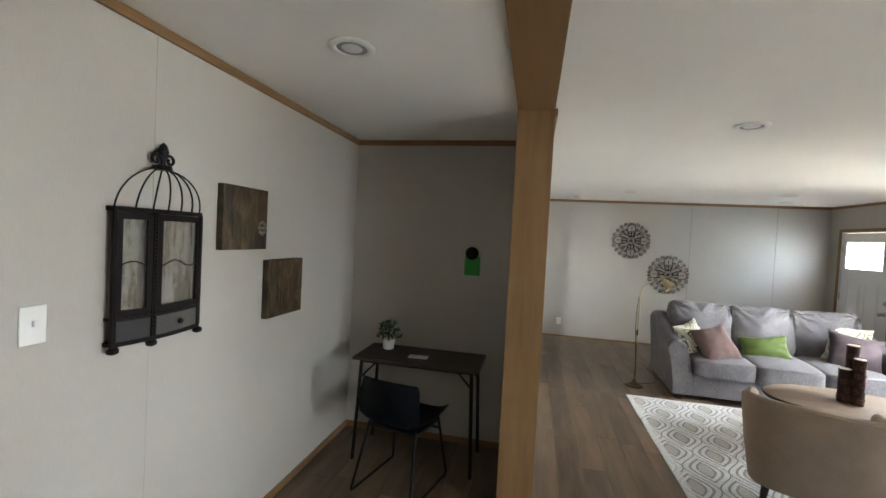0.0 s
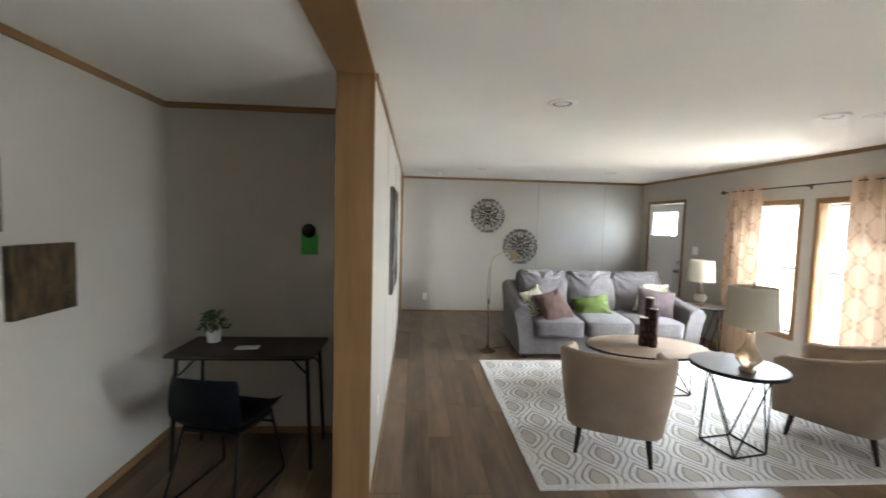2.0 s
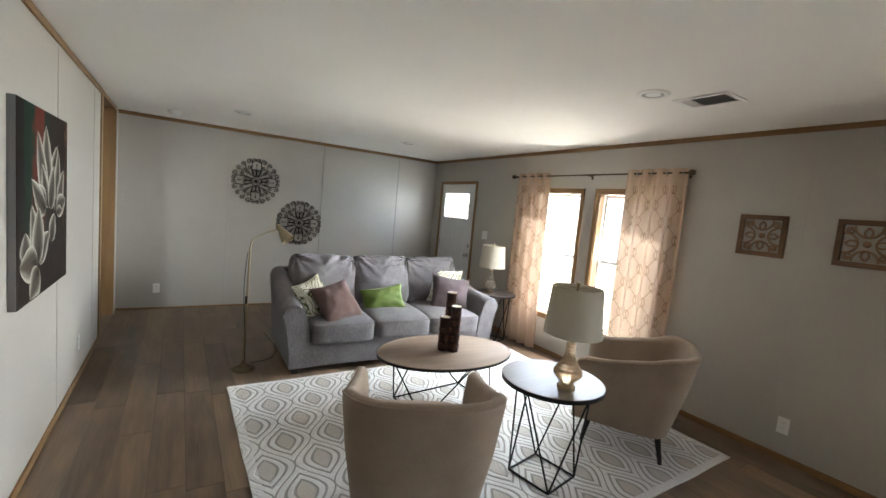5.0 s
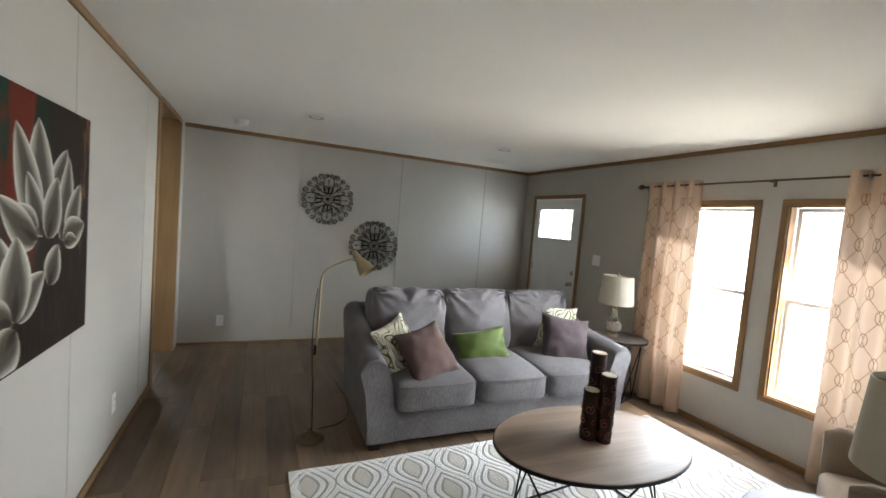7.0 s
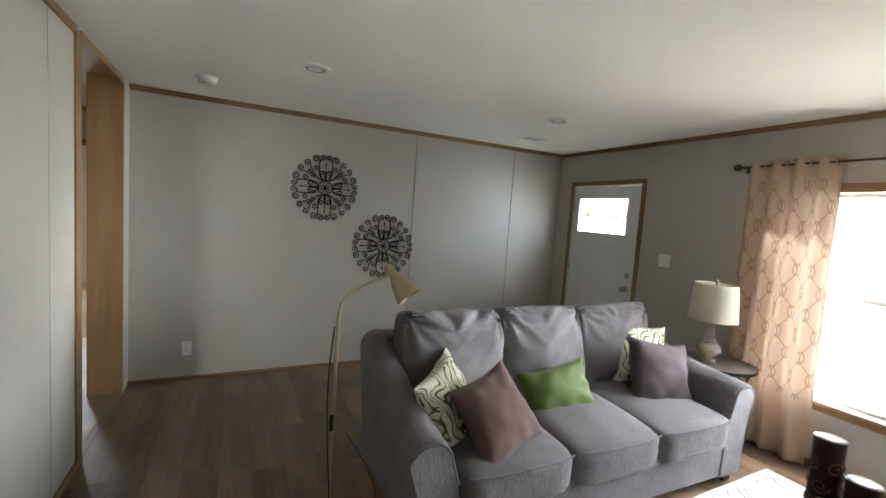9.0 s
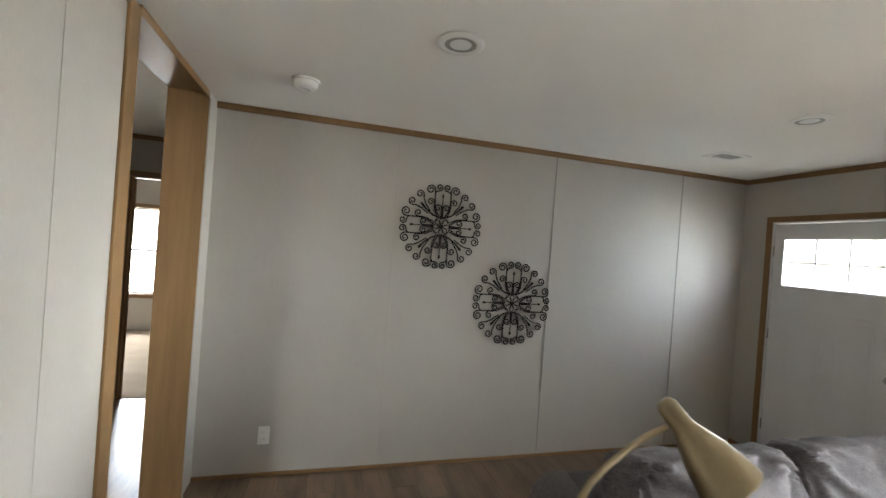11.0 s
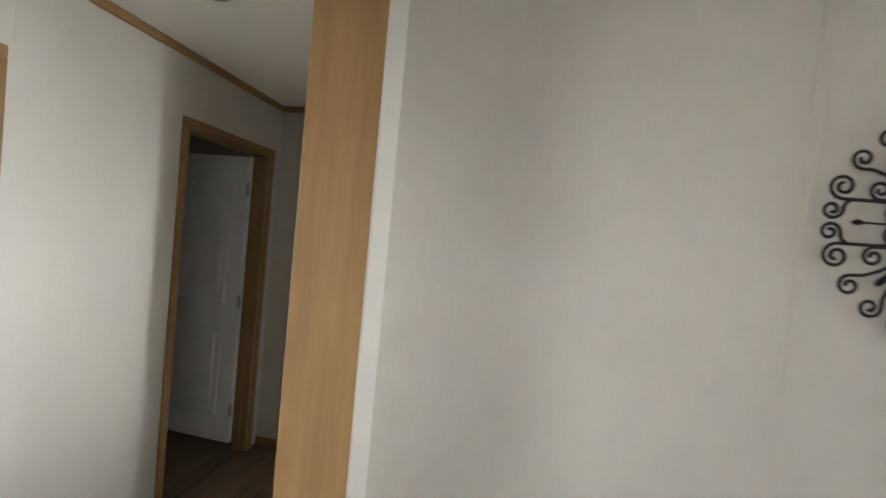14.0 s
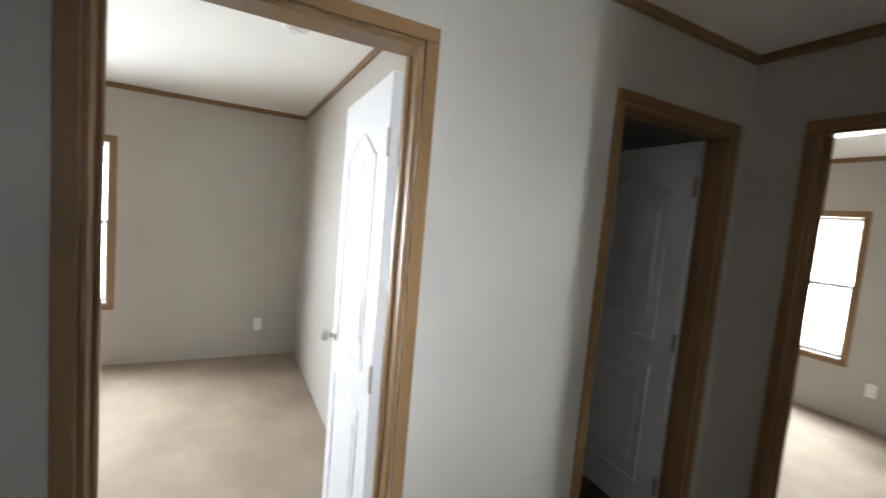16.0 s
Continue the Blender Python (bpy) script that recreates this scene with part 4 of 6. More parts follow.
def medallion():
    root = thing("wall_medallion", Matrix(), "round wrought-iron scrollwork wall medallion", "wall decor", "iron wall medallions")

    def curl(cx, cz, r, a0, hand, turns=1.25, n=20):
        return [(cx + rr * math.cos(an), 0.0, cz + rr * math.sin(an)) for rr, an in spiral(turns, r, r * 0.25, n, a0, hand)]

    meshes = {}

    def put(key, make, angle, name):
        m = pose(0, 0, 0, 0, angle, 0)
        if key not in meshes:
            meshes[key] = part(name, make(), IRON, root, smooth=True, m=m)
        else:
            again(meshes[key], m)

    def scroll(lead, cx, cz, r, a0, hand, side, turns=1.3):
        """A bar through the lead points that ends in a curl; side mirrors it."""
        pts = [(x, 0.0, z) for x, z in lead] + curl(cx, cz, r, a0, hand, turns)
        return tube([(side * x, y, z) for x, y, z in pts], 0.0046, 6)

    half = math.pi / 2
    for k in range(4):
        put("spear", lambda: tube([(0, 0, 0.06), (0, 0, 0.198), (0, 0, 0.205), (0, 0, 0.216), (0, 0, 0.226)], [0.0035, 0.003, 0.0075, 0.008, 0.001], 7), 90 * k, "spear")
        for side in (-1, 1):
            tag = "a" if side > 0 else "b"
            put("bar" + tag, lambda: scroll([(0.014, 0.058), (0.043, 0.105), (0.056, 0.155), (0.057, 0.225)], 0.090, 0.252, 0.033, math.pi, -1, side, 1.5), 90 * k, "scroll")
            put("tip" + tag, lambda: scroll([(0.057, 0.228), (0.048, 0.242), (0.036, 0.247)], 0.029, 0.272, 0.025, -half, -1, side, 1.35), 90 * k, "scroll")
            put("near" + tag, lambda: scroll([(0.008, 0.062), (0.005, 0.10)], 0.030, 0.128, 0.025, math.pi, -1, side), 90 * k, "scroll")
            put("mid" + tag, lambda: scroll([(0.033, 0.062), (0.055, 0.11), (0.060, 0.15)], 0.085, 0.168, 0.025, math.pi, -1, side), 90 * k, "scroll")
            put("far" + tag, lambda: scroll([(0.085, 0.10), (0.120, 0.150), (0.136, 0.190)], 0.163, 0.214, 0.027, math.pi, -1, side), 90 * k, "scroll")
    for s in (-1, 1):
        arch = [(0.155, 0.158), (0.148, 0.15), (0.11, 0.11), (0.065, 0.078), (0.03, 0.065)]
        pts = [(-x, 0.0, s * z) for x, z in arch] + [(0, 0, s * 0.062)] + [(x, 0.0, s * z) for x, z in reversed(arch)]
        part("arched_bar", tube(pts, [0.002, 0.009, 0.005, 0.006, 0.006, 0.006, 0.006, 0.006, 0.005, 0.009, 0.002], 7), IRON, root, smooth=True)
    ring = [(0.062 * math.cos(2 * math.pi * i / 40), 0, 0.062 * math.sin(2 * math.pi * i / 40)) for i in range(40)]
    part("hub_ring", tube(ring, 0.0035, 7, closed=True), IRON, root, smooth=True)
    for k in range(8):
        put("petal", lambda: tube([(0.022 * math.cos(t) * 0.7, 0, 0.035 + 0.022 * math.sin(t)) for t in (2 * math.pi * i / 16 for i in range(16))], 0.0025, 6, closed=True), 45 * k, "petal")
    part("boss", turned([(0.003, -0.012), (0.013, -0.01), (0.014, 0.0), (0.008, 0.006)], 14), IRON, root, smooth=True, m=pose(0, 0, 0, 90))
    return root


med = medallion()
med.matrix_basis = pose(1.518, YN - 0.016, 1.738) @ Matrix.Scale(1.04, 4)
copy_thing(med, pose(2.122, YN - 0.016, 1.202) @ Matrix.Scale(1.04, 4))


# ---- doors ----
def entry_door():
    root = tagged(new("door_1"), "white front door with a narrow glazed light, closed", "door", "", "structure")
    y0, y1 = DOOR[0] + 0.012, DOOR[1] - 0.012
    x0, x1 = XE + 0.016, XE + 0.06
    gy0, gy1, gz0, gz1 = 6.985, 7.655, 1.485, 1.865
    bm = bmesh.new()
    box(bm, x0, x1, y0, gy0, 0.012, 1.995)
    box(bm, x0, x1, gy1, y1, 0.012, 1.995)
    box(bm, x0, x1, gy0, gy1, gz1, 1.995)
    box(bm, x0, x1, gy0, gy1, 0.012, gz0)
    slab = part("slab", bm, WHITE, root)
    for a, b in ((7.35, 7.60), (7.02, 7.27)):
        for p0, p1, q0, q1 in ((a, b, 1.30, 1.312), (a, b, 0.22, 0.232), (a, a + 0.012, 0.232, 1.30), (b - 0.012, b, 0.232, 1.30)):
            part("panel_moulding", boxed(x0 - 0.005, x0 - 0.0004, p0, p1, q0, q1, 0.002), WHITE, slab)
        part("panel", boxed(x0 - 0.004, x0 - 0.0004, a + 0.03, b - 0.03, 0.262, 1.27, 0.003), WHITE, slab)
    for p0, p1, q0, q1 in ((gy0 - 0.02, gy1 + 0.02, gz1, gz1 + 0.02), (gy0 - 0.02, gy1 + 0.02, gz0 - 0.02, gz0), (gy0 - 0.02, gy0, gz0, gz1), (gy1, gy1 + 0.02, gz0, gz1)):
        part("light_frame", boxed(x0 - 0.008, x0 - 0.0004, p0, p1, q0, q1, 0.003), WHITE, slab)
    for k in (1, 2):
        y = gy0 + (gy1 - gy0) * k / 3
        part("muntin", boxed(x0 + 0.014, x0 + 0.03, y - 0.006, y + 0.006, gz0, gz1, 0.002), VINYL, slab)
    part("muntin", boxed(x0 + 0.012, x0 + 0.032, gy0, gy1, (gz0 + gz1) / 2 - 0.006, (gz0 + gz1) / 2 + 0.006, 0.002), VINYL, slab)
    pane = part("pane", boxed(x0 + 0.02, x0 + 0.024, gy0, gy1, gz0, gz1), PANE, slab)
    pane.visible_shadow = False
    part("door_handle", turned([(0.03, 0.0), (0.03, 0.006), (0.014, 0.012), (0.012, 0.03), (0.026, 0.04), (0.029, 0.054), (0.022, 0.066), (0.01, 0.07)], 24), STEEL, root, "satin nickel knob", smooth=True, m=pose(x0, 6.91, 0.925, 0, -90, 0))
    part("deadbolt", turned([(0.03, 0.0), (0.03, 0.008), (0.022, 0.014), (0.012, 0.016)], 24), STEEL, root, "satin nickel deadbolt", smooth=True, m=pose(x0, 6.905, 1.065, 0, -90, 0))
    for z in (0.25, 1.02, 1.72):
        part("hinge", boxed(x0 - 0.012, x0 + 0.004, y1 - 0.002, y1 + 0.012, z, z + 0.09, 0.003), STEEL, root)
    w = 0.046
    a0, a1, z1 = DOOR[0], DOOR[1], DOOR[3]
    part("casing", boxed(XE - 0.013, XE - 0.0004, a0 - w, a0, 0, z1, 0.003), TRIM, root)
    part("casing", boxed(XE - 0.013, XE - 0.0004, a1, a1 + w, 0, z1, 0.003), TRIM, root)
    part("casing", boxed(XE - 0.013, XE - 0.0004, a0 - w, a1 + w, z1, z1 + w, 0.003), TRIM_Y, root)
    part("jamb", boxed(XE, XE + 0.15, a0, a0 + 0.01, 0, z1 - 0.01), WHITE, root)
    part("jamb", boxed(XE, XE + 0.15, a1 - 0.01, a1, 0, z1 - 0.01), WHITE, root)
    part("jamb", boxed(XE, XE + 0.15, a0, a1, z1 - 0.01, z1), WHITE, root)
    part("threshold", boxed(XE - 0.02, XE + 0.15, a0 + 0.01, a1 - 0.01, 0.0, 0.012, 0.003), STEEL, root)


entry_door()


def inner_door(name, m, w, label):
    """A moulded white two-panel door with an arched top panel; the hinge edge is the local z axis."""
    root = tagged(new(name), label, "door", "", "structure")
    root.matrix_basis = m
    h, t = 1.985, 0.035
    slab = part("slab", boxed(0.003, w, -t / 2, t / 2, 0.012, h, 0.003), WHITE, root)

    def outline(x0, x1, z0, z1, arch):
        pts = [(x0, z0), (x1, z0), (x1, z1)]
        if arch:
            for i in range(1, 16):
                u = i / 16
                pts.append((x1 + (x0 - x1) * u, z1 + arch * (0.5 - 0.5 * math.cos(2 * math.pi * u)) ** 0.8))
        pts.append((x0, z1))
        return pts

    for x0, x1, z0, z1, arch in ((0.125, w - 0.12, 0.98, 1.74, 0.085), (0.125, w - 0.12, 0.2, 0.83, 0.0)):
        for s in (-1, 1):
            pts = outline(x0, x1, z0, z1, arch)
            mid = Vector(((x0 + x1) / 2, (z0 + z1) / 2))
            part("panel_moulding", tube([(x, s * t / 2, z) for x, z in pts], 0.009, 8, closed=True), WHITE, slab, smooth=True)
            inner = [mid + (Vector(p) - mid) * 0.80 for p in pts]
            inner2 = [mid + (Vector(p) - mid) * 0.74 for p in pts]
            part("panel", loft([[(p.x, s * (t / 2 + 0.0003), p.y) for p in inner], [(p.x, s * (t / 2 + 0.006), p.y) for p in inner2]]), WHITE, slab)
    for s in (-1, 1):
        part("knob", turned([(0.03, 0.0), (0.03, 0.005), (0.013, 0.01), (0.011, 0.03), (0.024, 0.038), (0.027, 0.05), (0.02, 0.062), (0.006, 0.066)], 22), STEEL, root, "satin nickel knob", smooth=True, m=pose(w - 0.06, s * t / 2, 0.975, 90 if s < 0 else -90))
    for z in (0.2, 0.95, 1.72):
        part("hinge", boxed(-0.008, 0.03, -t / 2 - 0.006, -t / 2 + 0.002, z, z + 0.09, 0.002), STEEL, root)
        part("hinge", boxed(-0.008, 0.012, t / 2 - 0.002, t / 2 + 0.006, z, z + 0.09, 0.002), STEEL, root)
    return root


inner_door("door_2", pose(XH - 0.142, 7.768, 0.004, 0, 0, 178.2), 0.635, "white moulded two-panel bedroom door standing open")
inner_door("door_3", pose(XH - 0.118, 9.315, 0.028, 0, 0, 177), 0.665, "white moulded two-panel door standing open in the dark room")


# ---- flat art ----
def art_background():
    n = Nodes("dark_striped_canvas", 0.7, spec=0.15)
    v = n.coords()
    x, y, z = n.split(v)
    streak = n.noise(n.stretched(v, (1, 7, 2.2)), 1.0, 5, 0.7)
    fine = n.noise(n.stretched(v, (1, 60, 5)), 1.0, 3)
    pos = n.math("ADD", n.math("DIVIDE", y, 0.972), n.math("MULTIPLY_ADD", streak, 0.4, -0.2))
    col = n.ramp(pos, [(0.0, (0.014, 0.007, 0.005)), (0.07, (0.012, 0.009, 0.008)), (0.11, (0.008, 0.024, 0.014)), (0.25, (0.011, 0.032, 0.02)), (0.29, (0.10, 0.017, 0.008)), (0.46, (0.12, 0.02, 0.01)), (0.5, (0.01, 0.026, 0.019)), (0.58, (0.022, 0.015, 0.01)), (0.9, (0.025, 0.016, 0.011)), (0.925, (0.16, 0.07, 0.028)), (0.945, (0.03, 0.018, 0.012)), (1.0, (0.018, 0.012, 0.009))])
    dark = n.mix(n.ramp(z, [(0.25, (1, 1, 1)), (0.55, (0, 0, 0))]), col, n.ramp(fine, [(0.3, (0.009, 0.006, 0.005)), (0.75, (0.032, 0.02, 0.013))]))
    n.colour(dark)
    n.bump(fine, 0.3, 0.003)
    return n.mat


def petal_paint():
    """Cream petal, darker along its middle."""
    n = Nodes("cream_petal_paint", 0.7, spec=0.15)
    x, y, z = n.split(n.coords("UV"))
    streak = n.noise(n.stretched(n.coords("UV"), (4, 2.2, 1)), 1.0, 4)
    s = n.math("ADD", n.math("ADD", n.math("MULTIPLY", n.math("POWER", x, 1.9), 0.56), n.math("MULTIPLY", y, 0.27)), n.math("MULTIPLY_ADD", streak, 0.34, -0.06))
    n.colour(n.ramp(s, [(0.16, (0.028, 0.021, 0.015)), (0.36, (0.10, 0.085, 0.066)), (0.56, (0.27, 0.25, 0.21)), (0.78, (0.50, 0.475, 0.41)), (1.0, (0.62, 0.60, 0.53))]))
    n.bump(streak, 0.3, 0.002)
    return n.mat


def make_painting():
    y0, y1, z0, z1 = 4.293, 5.265, 0.944, 1.911
    root = thing("wall_painting", pose(0.0005, y0, z0), "large canvas painting of cream flowers on dark stripes", "painting")
    w, h = y1 - y0, z1 - z0
    grey_edge = plain("grey_canvas_edge", (0.19, 0.185, 0.18), 0.8)
    part("canvas_edge", boxed(0, 0.03, 0, w, 0, h, 0.003), grey_edge, root, "grey wrapped canvas edge")
    part("canvas", boxed(0.0302, 0.0325, 0.001, w - 0.001, 0.001, h - 0.001, 0.0008, 1), art_background(), root)
    paint = petal_paint()
    count = [0]

    def petal(y, z, turn, length, wide, bend=0.0):
        """A pointed petal from its root (fractions of the canvas), turned from upright."""
        bm = bmesh.new()
        layer = bm.loops.layers.uv.new("UVMap")
        n, lift = 12, 0.0327 + 0.0002 * count[0]
        count[0] += 1
        rows = []
        for i in range(n + 1):
            t = i / n
            half = wide * 0.74 * (math.sin(math.pi * min(1, t ** 0.8)) ** 0.75 if 0 < t < 1 else 0.02)
            cx = bend * length * t * t
            rows.append([(cx - half, length * t, 1.0), (cx - half * 0.45, length * t, 0.45), (cx + half * 0.1, length * t, 0.1), (cx + half * 0.55, length * t, 0.5), (cx + half, length * t, 1.0)])
        ca, sa = math.cos(radians(turn)), math.sin(radians(turn))
        vs = []
        for row in rows:
            line = []
            for a, b, e in row:
                line.append((bm.verts.new((lift, min(w - 0.012, max(0.012, y * w + a * ca + b * sa)), min(h - 0.012, max(0.012, z * h - a * sa + b * ca)))), e, b / length))
            vs.append(line)
        for p, q in zip(vs, vs[1:]):
            for k in range(4):
                quad = (p[k], p[k + 1], q[k + 1], q[k])
                face = bm.faces.new([c[0] for c in quad])
                for loop, c in zip(face.loops, quad):
                    loop[layer].uv = (c[1], c[2])
        part("painted_petal", bm, paint, root, smooth=True)

    def leaf(root_at, tip, wide, bend=0.0):
        """A petal between two places on the canvas, in fractions of its sides."""
        dy, dz = (tip[0] - root_at[0]) * w, (tip[1] - root_at[1]) * h
        petal(root_at[0], root_at[1], math.degrees(math.atan2(dy, dz)), math.hypot(dy, dz), wide, bend)

    # upper flower
    leaf((0.62, 0.58), (0.72, 0.84), 0.10, 0.1)
    leaf((0.70, 0.44), (0.82, 0.78), 0.11, -0.15)
    leaf((0.77, 0.43), (0.86, 0.70), 0.10, 0.12)
    leaf((0.53, 0.47), (0.49, 0.917), 0.155, 0.0)
    leaf((0.52, 0.47), (0.309, 0.866), 0.12, 0.05)
    leaf((0.54, 0.47), (0.39, 0.70), 0.085, 0.08)
    leaf((0.57, 0.46), (0.69, 0.69), 0.115, -0.14)
    leaf((0.49, 0.47), (0.313, 0.63), 0.09, -0.25)
    leaf((0.49, 0.46), (0.20, 0.54), 0.095, 0.28)
    leaf((0.72, 0.43), (0.92, 0.55), 0.10, 0.22)
    leaf((0.73, 0.43), (0.86, 0.46), 0.05, 0.2)
    leaf((0.59, 0.27), (0.67, 0.43), 0.10, 0.0)
    # lower flower
    leaf((0.335, 0.18), (0.20, 0.486), 0.115, 0.06)
    leaf((0.34, 0.18), (0.53, 0.353), 0.10, 0.12)
    leaf((0.34, 0.18), (0.43, 0.33), 0.06, 0.05)
    leaf((0.33, 0.18), (0.343, 0.482), 0.15, 0.0)
    leaf((0.12, 0.22), (0.10, 0.36), 0.115, 0.1)
    leaf((0.32, 0.178), (0.03, 0.235), 0.125, -0.12)
    leaf((0.345, 0.15), (0.20, 0.0), 0.13, 0.1)
    return root


make_painting()

BRONZED = plain("bronze_brown_relief", (0.15, 0.085, 0.048), 0.42, 0.2, vary=0.45, scale=16, bump=0.2)
BRONZED2 = plain("worn_bronze_ridge", (0.28, 0.18, 0.11), 0.4, 0.45, vary=0.3, scale=16, bump=0.15)


def plaque(y0, y1, z0, z1):
    root = thing("wall_plaque", pose(XE - 0.0005, (y0 + y1) / 2, (z0 + z1) / 2, 0, 0, 90), "square bronze-brown carved scroll wall plaque", "wall decor", "carved wall plaques")
    s = (y1 - y0) / 2
    f = 0.035
    for a, b, c, d in ((-s, s, s - f, s), (-s, s, -s, -s + f), (-s, -s + f, -s + f, s - f), (s - f, s, -s + f, s - f)):
        part("frame_rail", boxed(a, b, 0.0, 0.02, c, d, 0.004), BRONZED, root)
    q = s - f
    for k in range(4):
        m = pose(0, 0.010, 0, 0, 90 * k, 0)
        ring = [(0.55 * q * math.cos(t), 0, 0.98 * q + 0.62 * q * math.sin(t)) for t in (math.pi + math.pi * i / 16 for i in range(17))]
        part("scroll", tube(ring, 0.0075, 7), BRONZED2, root, smooth=True, m=m)
        leaf = [(0.16 * q * math.cos(t) * (1 if math.sin(t) < 0.6 else 0.6), 0, 0.62 * q + 0.26 * q * math.sin(t)) for t in (2 * math.pi * i / 16 for i in range(16))]
        part("leaf", tube(leaf, 0.007, 6, closed=True), BRONZED2, root, smooth=True, m=m)
        for side in (-1, 1):
            pts = [(side * (0.70 * q + rr * math.cos(an)), 0, 0.70 * q + rr * math.sin(an)) for rr, an in spiral(1.3, 0.2 * q, 0.05 * q, 18, 0.4, 1)]
            part("scroll", tube(pts, 0.006, 6), BRONZED2, root, smooth=True, m=pose(0, 0.010, 0, 0, 90 * k, 0) if side > 0 else pose(0, 0.012, 0, 0, 90 * k, 0))
    part("boss", turned([(0.022, 0), (0.02, 0.01), (0.012, 0.016), (0.004, 0.018)], 16), BRONZED2, root, smooth=True, m=pose(0, 0.006, 0, -90))
    return root


for y0, y1 in ((2.955, 3.265), (2.375, 2.685), (1.795, 2.10)):
    plaque(y0, y1, 1.462, 1.762)


def small_canvas(y0, y1, z0, z1, seed, label):
    root = thing("small_picture", pose(XK + 0.0005, y0, z0), label, "picture", "small nook pictures")
    n = Nodes("brown_mixed_media_canvas", 0.6)
    v = n.node("VectorMath", 0, {0: n.coords(), 1: (seed, seed * 2, seed)}, op="ADD")
    s = n.math("ADD", n.math("MULTIPLY", n.noise(n.stretched(v, (8, 24, 6)), 1.0, 5, 0.7), 0.7), n.math("MULTIPLY", n.noise(v, 7, 3), 0.3))
    n.colour(n.ramp(s, [(0.34, (0.010, 0.006, 0.004)), (0.46, (0.034, 0.02, 0.009)), (0.58, (0.085, 0.055, 0.022)), (0.74, (0.17, 0.13, 0.06))]))
    n.bump(s, 0.6, 0.01)
    part("canvas", boxed(0, 0.036, 0, y1 - y0, 0, z1 - z0, 0.004), n.mat, root)
    stems = plain("dull_gilt_paint", (0.085, 0.062, 0.034), 0.5, 0.2, vary=0.4)
    rnd = random.Random(int(seed * 10))
    w, h = y1 - y0, z1 - z0
    for k in range(5):
        y = w * (0.2 + 0.09 * k)
        z = h * rnd.uniform(0.12, 0.3)
        part("painted_stem", tube([(0.0365, y, z), (0.0385, y + 0.006, z + h * 0.22), (0.0365, y + 0.01 * rnd.uniform(-1, 1), z + h * rnd.uniform(0.32, 0.45))], 0.0035, 6), stems, root, smooth=True)
    pale = plain("pale_flower_relief", (0.22, 0.20, 0.16), 0.6, vary=0.25)
    for k in range(9):
        a = 2 * math.pi * k / 8
        r = 0.024 if k < 8 else 0
        bm = turned([(0.004, 0), (0.011, 0.003), (0.008, 0.008), (0.003, 0.01)], 10)
        part("flower_petal", bm, pale if seed < 2 else stems, root, smooth=True, m=Matrix.Translation((0.036, w * 0.86 + r * math.cos(a), h * (0.36 if seed < 2 else 0.3) + r * 1.3 * math.sin(a))) @ pose(0, 0, 0, 0, 90, 0))
    return root


small_canvas(2.115, 2.448, 1.52, 1.838, 1.3, "dark brown mixed-media canvas with pale flowers")
small_canvas(2.475, 2.826, 1.125, 1.457, 4.7, "dark reddish-brown mixed-media canvas on the nook wall")


